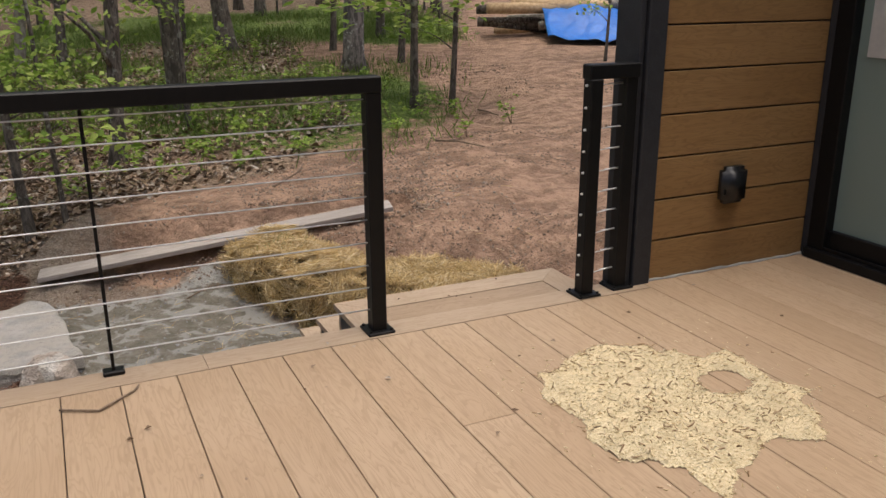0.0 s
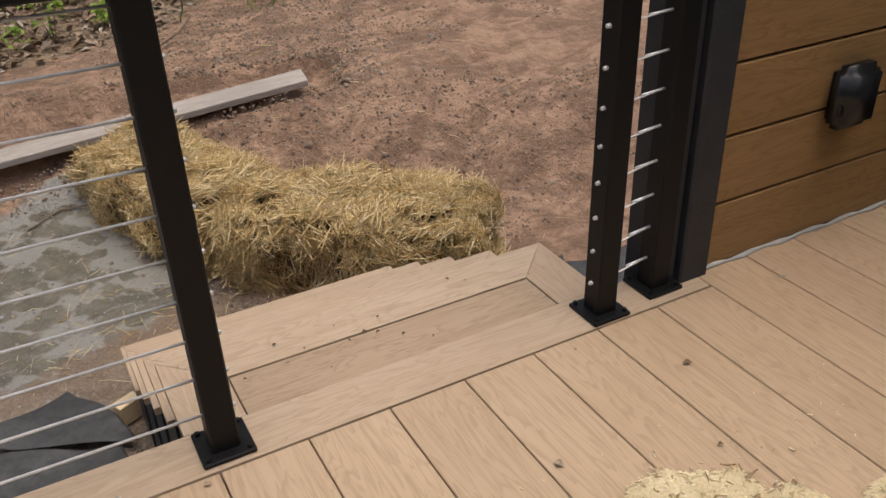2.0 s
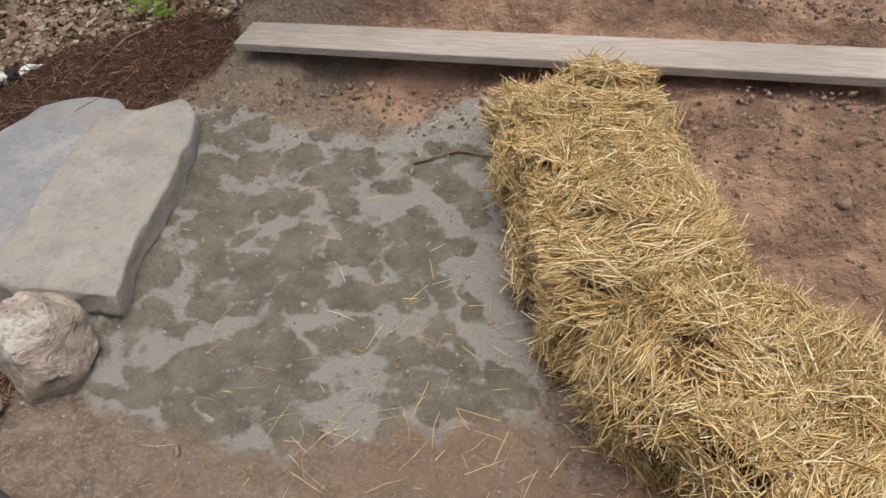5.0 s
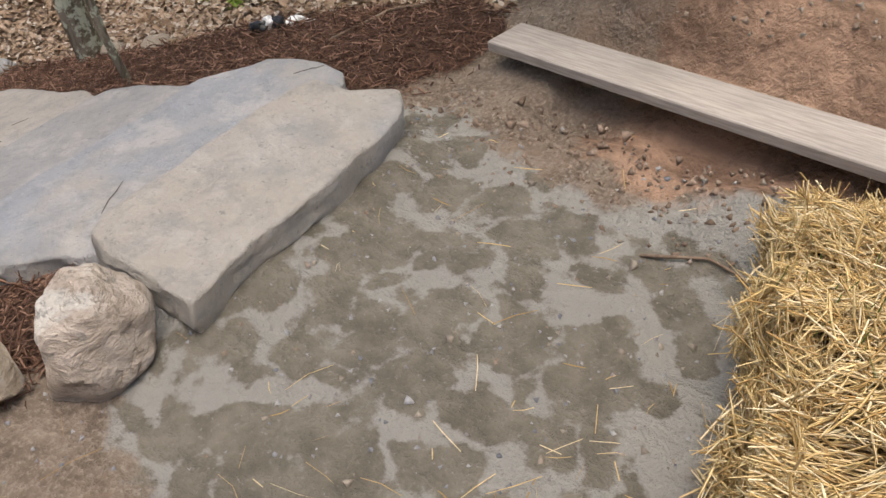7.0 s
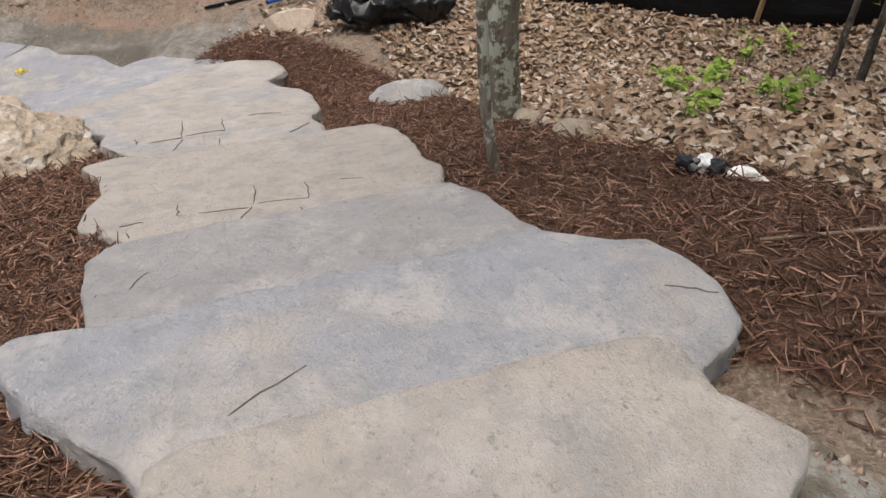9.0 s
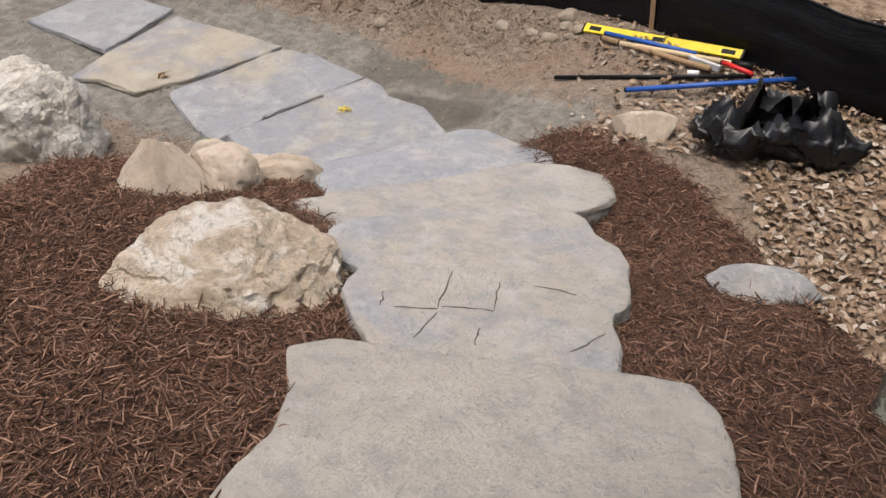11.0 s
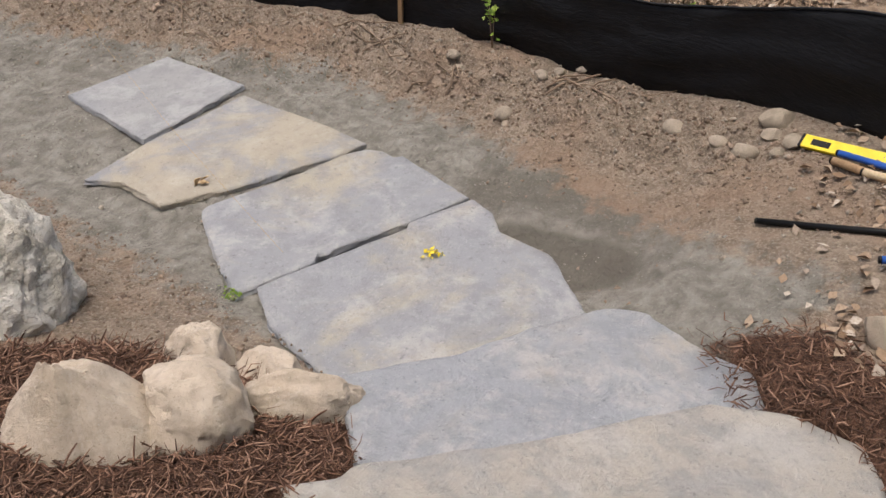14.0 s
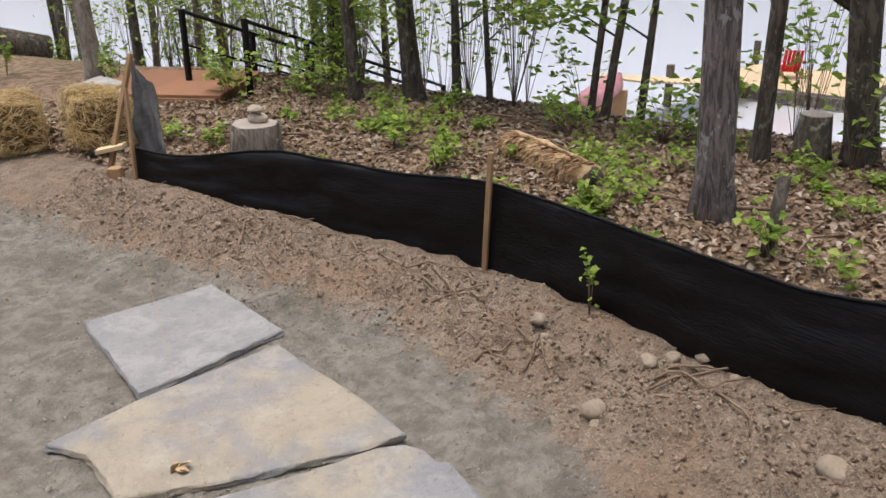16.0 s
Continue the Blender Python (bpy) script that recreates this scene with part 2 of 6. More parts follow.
M_GRAVEL = varied("blue_grey_gravel", ((0.20, 0.21, 0.23), (0.33, 0.33, 0.34), (0.45, 0.44, 0.43), (0.27, 0.25, 0.24)), 0.75)
M_DECK = board_material("deck_board", (0.425, 0.302, 0.192), (0.465, 0.341, 0.225), (0.29, 0.196, 0.118), "y")
M_TREAD = board_material("tread_board", (0.425, 0.32, 0.222), (0.46, 0.355, 0.252), (0.29, 0.20, 0.125), "x")
M_INNER = board_material("inner_tread_board", (0.355, 0.252, 0.165), (0.40, 0.295, 0.20), (0.22, 0.145, 0.085), "x")
M_TREAD_END = board_material("tread_end_board", (0.425, 0.32, 0.222), (0.46, 0.355, 0.252), (0.29, 0.20, 0.125), "y")
M_SIDING = board_material("wood_tone_siding", (0.265, 0.152, 0.058), (0.305, 0.182, 0.074), (0.16, 0.088, 0.033), "x")
M_BLACK = speckled("black_powder_coat", (0.005, 0.005, 0.0055), (0.008, 0.008, 0.0085), 220, 0.45, 0.08, 0.001, spec=0.22)
M_TRIM = speckled("charcoal_trim", (0.026, 0.027, 0.031), (0.036, 0.037, 0.042), 120, 0.5, 0.08, 0.001, spec=0.25)
M_PLASTIC = speckled("black_plastic", (0.008, 0.008, 0.009), (0.013, 0.013, 0.014), 150, 0.3, 0.05, 0.001)
M_STEEL = speckled("stainless_cable", (0.62, 0.62, 0.62), (0.76, 0.76, 0.76), 400, 0.35, 0.2, 0.0005, metal=0.35)
M_GREYWOOD = speckled("weathered_plank", (0.29, 0.255, 0.225), (0.43, 0.385, 0.345), 12, 0.85, 0.4, 0.004, stretch=(0.6, 9, 9))
M_PALEWOOD = speckled("fresh_lumber", (0.56, 0.43, 0.26), (0.68, 0.55, 0.36), 10, 0.75, 0.3, 0.003, stretch=(0.8, 10, 10))
M_STAKE = speckled("stake_wood", (0.30, 0.19, 0.10), (0.42, 0.28, 0.16), 10, 0.85, 0.4, 0.003, stretch=(8, 8, 0.8))
M_REDDECK = speckled("red_brown_decking", (0.27, 0.13, 0.075), (0.36, 0.18, 0.10), 9, 0.7, 0.3, 0.003, stretch=(8, 0.8, 8))
M_FABRIC = speckled("black_landscape_fabric", (0.030, 0.031, 0.033), (0.062, 0.062, 0.063), 22, 0.6, 0.5, 0.006)
M_FENCE = speckled("black_silt_fabric", (0.004, 0.004, 0.0048), (0.009, 0.009, 0.010), 25, 0.40, 0.6, 0.012, stretch=(0.5, 0.5, 3), spec=0.18)
M_STRAW = varied("straw", ((0.66, 0.47, 0.20), (0.80, 0.62, 0.32), (0.42, 0.26, 0.09), (0.86, 0.73, 0.47)), 0.65)
# near-black brown puts the shade between the stalks into the bale core's colour
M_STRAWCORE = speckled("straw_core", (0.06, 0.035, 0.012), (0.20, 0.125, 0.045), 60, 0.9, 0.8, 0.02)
M_SAWDUST = speckled("sawdust", (0.66, 0.53, 0.31), (0.80, 0.69, 0.46), 110, 0.95, 0.8, 0.01)
M_CHIP = varied("wood_shavings", ((0.74, 0.61, 0.38), (0.84, 0.74, 0.53), (0.62, 0.47, 0.26)), 0.9)
M_MULCH = varied("shredded_mulch", ((0.115, 0.060, 0.038), (0.18, 0.098, 0.064), (0.33, 0.20, 0.14), (0.075, 0.040, 0.027)), 0.9)
M_LEAF = varied("dry_leaves", ((0.19, 0.125, 0.078), (0.29, 0.205, 0.138), (0.36, 0.275, 0.20), (0.14, 0.085, 0.05), (0.45, 0.39, 0.325)), 0.8)
M_SPECK = varied("dark_bits", ((0.10, 0.06, 0.035), (0.17, 0.11, 0.06), (0.07, 0.05, 0.03)), 0.85)
M_GREEN = varied("fresh_leaves", ((0.20, 0.32, 0.05), (0.29, 0.42, 0.07), (0.42, 0.52, 0.13)), 0.5, through_light=0.45)
M_PINE = varied("pine_leaves", ((0.05, 0.10, 0.025), (0.08, 0.14, 0.03)), 0.6)
M_GRASS = varied("grass_blades", ((0.13, 0.21, 0.04), (0.20, 0.29, 0.06), (0.27, 0.32, 0.10)), 0.6, through_light=0.35)
M_BARK = bark_material("grey_bark", (0.07, 0.06, 0.05), (0.18, 0.155, 0.13), (0.28, 0.28, 0.24))
M_PINEBARK = bark_material("pine_bark", (0.10, 0.09, 0.084), (0.25, 0.222, 0.205), (0.38, 0.37, 0.345))
M_BIRCH = bark_material("pale_bark", (0.20, 0.17, 0.14), (0.34, 0.31, 0.27), (0.42, 0.44, 0.36))
M_LICHEN = bark_material("lichen_bark", (0.13, 0.11, 0.08), (0.27, 0.24, 0.185), (0.56, 0.59, 0.47), 0.49)
M_TWIG = speckled("dry_twig", (0.16, 0.11, 0.075), (0.27, 0.20, 0.145), 40, 0.9, 0.4, 0.003)
M_CUT = speckled("rotten_cut_wood", (0.42, 0.28, 0.15), (0.62, 0.46, 0.28), 14, 0.9, 0.7, 0.01)
M_YELLOW = speckled("yellow_enamel", (0.72, 0.56, 0.02), (0.78, 0.62, 0.03), 60, 0.35, 0.05, 0.001)
M_BLUE = speckled("blue_paint", (0.02, 0.085, 0.36), (0.03, 0.11, 0.42), 60, 0.4, 0.05, 0.001)
M_TARP = speckled("blue_tarp", (0.015, 0.13, 0.50), (0.03, 0.19, 0.62), 8, 0.4, 0.7, 0.02)
M_RED = speckled("red_paint", (0.55, 0.02, 0.02), (0.62, 0.03, 0.03), 50, 0.4, 0.05, 0.001)
M_CANOE = speckled("faded_maroon_hull", (0.34, 0.12, 0.13), (0.48, 0.25, 0.25), 6, 0.4, 0.1, 0.002)
M_WHITE = speckled("white_paint", (0.72, 0.72, 0.70), (0.80, 0.80, 0.78), 40, 0.5, 0.1, 0.001)
M_DOCK = speckled("tan_dock_boards", (0.48, 0.37, 0.22), (0.58, 0.46, 0.30), 10, 0.75, 0.3, 0.003)
M_CONCRETE = speckled("concrete", (0.36, 0.35, 0.33), (0.46, 0.45, 0.43), 30, 0.9, 0.3, 0.004)
M_PAPER = speckled("grey_paper", (0.45, 0.45, 0.44), (0.52, 0.52, 0.50), 30, 0.8, 0.05, 0.001)


def glass_material():
    a = Mat("door_glass", 0.03, 0, 0.5)
    a.colour((0.20, 0.26, 0.24))
    return a.m


def water_material():
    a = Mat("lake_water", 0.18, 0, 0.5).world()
    # pale base colour paints in most of the white sky's reflection
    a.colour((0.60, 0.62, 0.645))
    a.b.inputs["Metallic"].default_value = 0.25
    return a.bump(a.noise(1.6, 4, 0.6, stretch=(1, 2.2, 1)), 0.12, 0.05).m


M_GLASS, M_WATER = glass_material(), water_material()


# ---- builders ----
def mesh(name, V, F, mat, smooth=False):
    me = bpy.data.meshes.new(name)
    me.from_pydata([tuple(map(float, v)) for v in V], [], [tuple(map(int, f)) for f in F])
    me.materials.append(mat)
    if smooth:
        me.polygons.foreach_set("use_smooth", [True] * len(me.polygons))
    me.update()
    return me


def thing(name, label, category, group="", kind="", at=(0, 0, 0), rz=0.0):
    ob = new(name)
    ob.matrix_world = pose(*at, 0, 0, rz)
    return tagged(ob, label, category, group, kind)


def part(name, me, parent, label="", m=None):
    ob = new(name, me)
    ob.parent = parent
    if m is not None:
        ob.matrix_basis = m
    return tagged(ob, label) if label else ob


def solo(name, me, label, category, group="", kind="", m=None):
    ob = new(name, me)
    if m is not None:
        ob.matrix_world = m
    return tagged(ob, label, category, group, kind)


def block(name, size, mat, bevel=0.004, at=(0, 0, 0), segments=1):
    """A box with eased edges, centred at a point."""
    bm = bmesh.new()
    bmesh.ops.create_cube(bm, size=1.0, matrix=Matrix.Translation(at) @ Matrix.Diagonal((*size, 1)))
    if bevel:
        bmesh.ops.bevel(bm, geom=bm.edges[:], offset=bevel, segments=segments, affect="EDGES", profile=0.5)
    return finish(name, bm, mat)


def finish(name, bm, mat, smooth=False):
    me = bpy.data.meshes.new(name)
    bmesh.ops.recalc_face_normals(bm, faces=bm.faces[:])
    bm.to_mesh(me)
    bm.free()
    me.materials.append(mat)
    if smooth:
        me.polygons.foreach_set("use_smooth", [True] * len(me.polygons))
    return me


def prism(name, outline, z0, z1, mat, bevel=0.002):
    """A flat piece of any outline, from z0 up to z1."""
    bm = bmesh.new()
    f = bm.faces.new([bm.verts.new((x, y, z1)) for x, y in outline])
    bm.normal_update()
    if f.normal.z < 0:
        f.normal_flip()
    r = bmesh.ops.extrude_face_region(bm, geom=[f])
    for v in r["geom"]:
        if isinstance(v, bmesh.types.BMVert):
            v.co.z = z0
    if bevel:
        top = [e for e in bm.edges if all(abs(v.co.z - z1) < 1e-6 for v in e.verts)]
        bmesh.ops.bevel(bm, geom=top, offset=bevel, segments=1, affect="EDGES")
    return finish(name, bm, mat)


def tube(name, pts, radii, mat, sides=10, smooth=True, wobble=0.0, seed=0, caps=True):
    """A round bar or trunk along points."""
    V, F = [], []
    pts = [Vector(p) for p in pts]
    ref = None
    for i, p in enumerate(pts):
        d = (pts[min(i + 1, len(pts) - 1)] - pts[max(i - 1, 0)]).normalized()
        if ref is None:
            ref = d.orthogonal().normalized()
        u = (ref - d * ref.dot(d)).normalized()
        ref, w = u, d.cross(u)
        for k in range(sides):
            a = 2 * math.pi * k / sides
            r = float(radii[i])
            if wobble:
                r *= 1 + wobble * noise.noise(Vector((math.cos(a) * 1.7 + seed, math.sin(a) * 1.7, p.length * 2.3)))
            V.append(p + r * (math.cos(a) * u + math.sin(a) * w))
    for i in range(len(pts) - 1):
        for k in range(sides):
            a, b = i * sides + k, i * sides + (k + 1) % sides
            F.append((a, b, b + sides, a + sides))
    if caps:
        F.append(tuple(range(sides - 1, -1, -1)))
        F.append(tuple((len(pts) - 1) * sides + k for k in range(sides)))
    return mesh(name, V, F, mat, smooth)


def strands(name, starts, dirs, lengths, width, mat, rng, bend=0.15, flat=0.5):
    """Many thin three-sided slivers, each bent once."""
    n = len(starts)
    d = dirs / np.linalg.norm(dirs, axis=1)[:, None]
    side = np.cross(d, rng.normal(size=(n, 3)))
    side /= np.linalg.norm(side, axis=1)[:, None] + 1e-9
    up = np.cross(side, d)
    w = np.broadcast_to(np.asarray(width, float), (n,))[:, None]
    L = np.asarray(lengths)[:, None]
    mid = starts + d * L * 0.5 + up * L * bend * rng.normal(size=(n, 1)) * 0.5
    end = starts + d * L
    rows = []
    for c, s in ((starts, 0.8), (mid, 1.0), (end, 0.6)):
        rows += [c + side * w * s, c - side * w * s, c + up * w * s * flat]
    V = np.stack(rows, 1).reshape(-1, 3)
    base = (np.arange(n) * 9)[:, None]
    tri = []
    for r in (0, 3):
        for k in range(3):
            a, b = r + k, r + (k + 1) % 3
            tri += [(a, b, b + 3), (a, b + 3, a + 3)]
    F = (base[:, None, :] + np.array(tri)[None]).reshape(-1, 3)
    return fast(name, V, F, mat)


def fast(name, V, F, mat, smooth=False):
    """A mesh from arrays of one face size."""
    me = bpy.data.meshes.new(name)
    V, F = np.asarray(V, np.float32), np.asarray(F, np.int32)
    k = F.shape[1]
    me.vertices.add(len(V))
    me.vertices.foreach_set("co", V.ravel())
    me.loops.add(F.size)
    me.loops.foreach_set("vertex_index", F.ravel())
    me.polygons.add(len(F))
    me.polygons.foreach_set("loop_start", np.arange(0, F.size, k, dtype=np.int32))
    if smooth:
        me.polygons.foreach_set("use_smooth", [True] * len(F))
    me.materials.append(mat)
    me.update(calc_edges=True)
    me.validate()
    return me


def leaves(name, centres, size, mat, rng, tilt=0.5, droop=0.25):
    """Small pointed leaves folded along the rib, lying at random."""
    n = len(centres)
    a = rng.uniform(0, 2 * np.pi, n)
    d = np.stack([np.cos(a), np.sin(a), rng.normal(0, tilt, n)], 1)
    d /= np.linalg.norm(d, axis=1)[:, None]
    up = np.stack([rng.normal(0, tilt, n), rng.normal(0, tilt, n), np.ones(n)], 1)
    s = np.cross(d, up)
    s /= np.linalg.norm(s, axis=1)[:, None]
    u = np.cross(s, d)
    L = (np.asarray(size) * rng.uniform(0.6, 1.35, n))[:, None]
    f = rng.uniform(-droop, droop, (n, 1)) + 0.12
    V = np.stack([centres - d * L * 0.5, centres + s * L * 0.3 + u * L * f, centres + d * L * 0.15 + s * L * 0.24 + u * L * f,
                  centres + d * L * 0.5, centres + d * L * 0.15 - s * L * 0.24 + u * L * f, centres - s * L * 0.3 + u * L * f], 1).reshape(-1, 3)
    base = (np.arange(n) * 6)[:, None, None]
    F = (base + np.array([(0, 1, 2, 3), (0, 3, 4, 5)])[None]).reshape(-1, 4)
    return fast(name, V, F, mat)


def fbm(x, y, scale, seed=0.0, octaves=4):
    """Cheap smooth noise over arrays, about -1 to 1."""
    out, amp, total = np.zeros(np.shape(x)), 1.0, 0.0
    rng = np.random.RandomState(int(seed * 10) + 7)
    for k in range(octaves):
        for _ in range(3):
            a, p, q = rng.uniform(0, 2 * np.pi), rng.uniform(0, 6.28), rng.uniform(0, 6.28)
            s = 2 ** k * scale * rng.uniform(0.8, 1.3)
            u, v = np.cos(a) * x + np.sin(a) * y, -np.sin(a) * x + np.cos(a) * y
            out = out + amp * np.sin(u * s + p + 1.3 * np.sin(v * s * 0.7 + q))
        total, amp = total + 3 * amp, amp * 0.55
    return out / total * 1.8


def rock(name, radii, mat, seed, cuts=7, rough=0.10, subdiv=4, flat_base=0.55, ledge=0.0):
    """A weathered stone: a ball cut by planes, then roughened."""
    rng = np.random.RandomState(seed)
    bm = bmesh.new()
    bmesh.ops.create_icosphere(bm, subdivisions=subdiv, radius=1.0)
    planes = []
    for _ in range(cuts):
        v = rng.normal(size=3)
        planes.append((Vector(v / np.linalg.norm(v)), rng.uniform(0.62, 0.9)))
    off = Vector(rng.uniform(-50, 50, 3))
    for v in bm.verts:
        p = v.co.copy()
        for nrm, dist in planes:
            e = p.dot(nrm) - dist
            if e > 0:
                p -= nrm * e
        r = 1 + rough * noise.fractal(p * 1.7 + off, 1.0, 2.0, 4) + rough * 0.16 * noise.ridged_multi_fractal(Vector((p.x, p.y, p.z * 2)) * 2.6 + off, 0.9, 2.1, 5, 1.0, 2.0)
        if ledge:
            k = (p.z * 0.8 + p.x * 0.55 - p.y * 0.25) * 3.2 + 1.1 * noise.fractal(p * 1.3 + off, 1.0, 2.0, 3)
            r += ledge * (min(1.0, (k - math.floor(k)) * 3.5) - 0.5) + ledge * 0.7 * noise.ridged_multi_fractal(p * 4.5 + off, 0.8, 2.1, 5, 1.0, 2.0) - ledge * 0.7
        p *= r
        v.co = Vector((p.x * radii[0], p.y * radii[1], max(p.z, -flat_base) * radii[2]))
    me = finish(name, bm, mat, True)
    me.set_sharp_from_angle(angle=radians(24))
    return me


def resample(corners, count, jag, seed, ease=2):
    """A closed outline walked in even steps and roughened."""
    c = np.array(corners, float)
    nx = np.roll(c, -1, 0)
    seg = np.linalg.norm(nx - c, axis=1)
    cum = np.concatenate([[0], np.cumsum(seg)])
    t = np.linspace(0, cum[-1], count, endpoint=False)
    i = np.searchsorted(cum, t, side="right") - 1
    p = c[i] + (nx[i] - c[i]) * ((t - cum[i]) / seg[i])[:, None]
    for _ in range(ease):
        p = 0.5 * p + 0.25 * (np.roll(p, 1, 0) + np.roll(p, -1, 0))
    out = p - p.mean(0)
    out /= np.linalg.norm(out, axis=1)[:, None]
    k = jag * (fbm(p[:, 0] * 6, p[:, 1] * 6, 1.0, seed) * 0.7 + fbm(p[:, 0] * 22, p[:, 1] * 22, 1.0, seed + 1) * 0.4)
    return p + out * k[:, None]


def slab_mesh(name, corners, at, thick, mat, seed, jag=0.03, slope=0.0, round_edge=0.02, uneven=0.010, count=110):
    """A split stone slab with a torn edge; at is a place x with its height, slope the rise along x."""
    p = resample(corners, count, jag, seed, 1 if jag > 0.01 else 0)
    c = p.mean(0)
    V, F = [], []
    rings = [(0.0, 0)] + [(s, 0) for s in (0.25, 0.45, 0.62, 0.76, 0.87, 0.94)]
    top = lambda q: at[1] + slope * (q[:, 0] - at[0]) + uneven * fbm(q[:, 0], q[:, 1], 3.0, seed + 3)
    V.append((c[0], c[1], float(top(c[None])[0])))
    levels = []
    for s, _ in rings[1:]:
        q = c + (p - c) * s
        levels.append(np.column_stack([q, top(q)]))
    q = c + (p - c) * 0.985
    levels.append(np.column_stack([q, top(q) - round_edge * 0.25]))
    torn = fbm(p[:, 0] * 9, p[:, 1] * 9, 1.0, seed + 5)[:, None]
    q = c + (p - c) * (1.0 + 0.004 * torn)
    levels.append(np.column_stack([q, top(q) - round_edge]))
    for k, (depth, out) in enumerate(((0.22, 1.010), (0.42, 1.004), (0.62, 1.014), (0.8, 0.998))):
        rag = fbm(p[:, 0] * 14 + k * 3, p[:, 1] * 14, 1.0, seed + 6 + k)[:, None]
        q = c + (p - c) * (out + 0.022 * torn * depth + 0.016 * rag)
        levels.append(np.column_stack([q, top(q) - thick * (depth + 0.06 * rag[:, 0])]))
    q = c + (p - c) * (0.985 + 0.02 * torn)
    levels.append(np.column_stack([q, top(q) - thick]))
    for L in levels:
        V += [tuple(v) for v in L]
    n = count
    for k in range(n):
        F.append((0, 1 + k, 1 + (k + 1) % n))
    for r in range(len(levels) - 1):
        a, b = 1 + r * n, 1 + (r + 1) * n
        for k in range(n):
            k2 = (k + 1) % n
            F.append((a + k, b + k, b + k2, a + k2))
    F.append(tuple(1 + (len(levels) - 1) * n + k for k in range(n - 1, -1, -1)))
    me = mesh(name, V, F, mat, True)
    flat = np.ones(len(me.polygons), bool)
    flat[n + 7 * n:] = False
    me.polygons.foreach_set("use_smooth", flat)
    return me


def inside(px, py, corners):
    """Which points lie inside an outline."""
    c = np.array(corners, float)
    hit = np.zeros(np.shape(px), bool)
    j = len(c) - 1
    for i in range(len(c)):
        a, b = c[i], c[j]
        cross = ((a[1] > py) != (b[1] > py)) & (px < (b[0] - a[0]) * (py - a[1]) / (b[1] - a[1] + 1e-12) + a[0])
        hit ^= cross
        j = i
    return hit


def soft_in(px, py, corners, blur):
    """1 inside an outline, 0 outside, fading over blur metres."""
    c = np.array(corners, float)
    d = np.full(np.shape(px), 1e9)
    for i in range(len(c)):
        a, b = c[i], c[(i + 1) % len(c)]
        ab = b - a
        t = np.clip(((px - a[0]) * ab[0] + (py - a[1]) * ab[1]) / (ab @ ab), 0, 1)
        d = np.minimum(d, np.hypot(px - a[0] - t * ab[0], py - a[1] - t * ab[1]))
    return np.clip(0.5 + np.where(inside(px, py, corners), d, -d) / blur, 0, 1)


# ---- ground ----
def smooth(v):
    v = np.clip(v, 0.0, 1.0)
    return v * v * (3 - 2 * v)


KX = (-9.0, -6.2, -5.5, -4.7, -3.8, -2.7, -2.0, -1.0, -0.3, 0.5)
KZ = (-2.84, -2.87, -2.70, -2.42, -2.08, -1.66, -1.45, -1.14, -0.98, -0.97)


def fence_x(y):
    """The line of the silt fence on its lake side."""
    return np.interp(y, (-1.6, 2.2, 3.2, 4.8, 5.2, 5.9, 6.6, 8.8, 10.5, 16.0), (-9.3, -9.3, -9.03, -8.5, -8.24, -7.66, -7.15, -5.75, -4.95, -2.2))


def ground_z(x, y):
    """Height of the bare ground: terrace, bank down to the lower path, hill behind, shore."""
    x, y = np.asarray(x, float), np.asarray(y, float)
    z = sum(np.interp(x + d, KX, KZ) for d in (-0.3, -0.15, 0.0, 0.15, 0.3)) / 5
    u = 0.5 * (x - 1.0) + (y - 5.6)
    near = smooth((x + 1.6) / 1.6)
    z = z + near * (0.48 * smooth((u - 0.45) / 1.2) + 0.06 * np.maximum(0, u - 1.3))
    z = z + (1 - near) * 0.05 * np.maximum(0, y - 9.0)
    z = z + 0.38 * smooth((y - 4.2) / 1.8) * smooth((-4.8 - x) / 1.2) * (1 - 0.5 * smooth((y - 7) / 3))
    beyond = fence_x(y) - x
    z = z + 0.12 * smooth((beyond + 0.9) / 0.8) + 0.22 * smooth((beyond - 0.1) / 1.2)
    west = -12.6 - x - 0.25 * np.maximum(0, y - 5) + 0.2 * np.maximum(0, -y - 3)
    z = z - 4.6 * smooth(west / 11.0) - 0.02 * np.clip(west - 8, 0, 60)
    return z


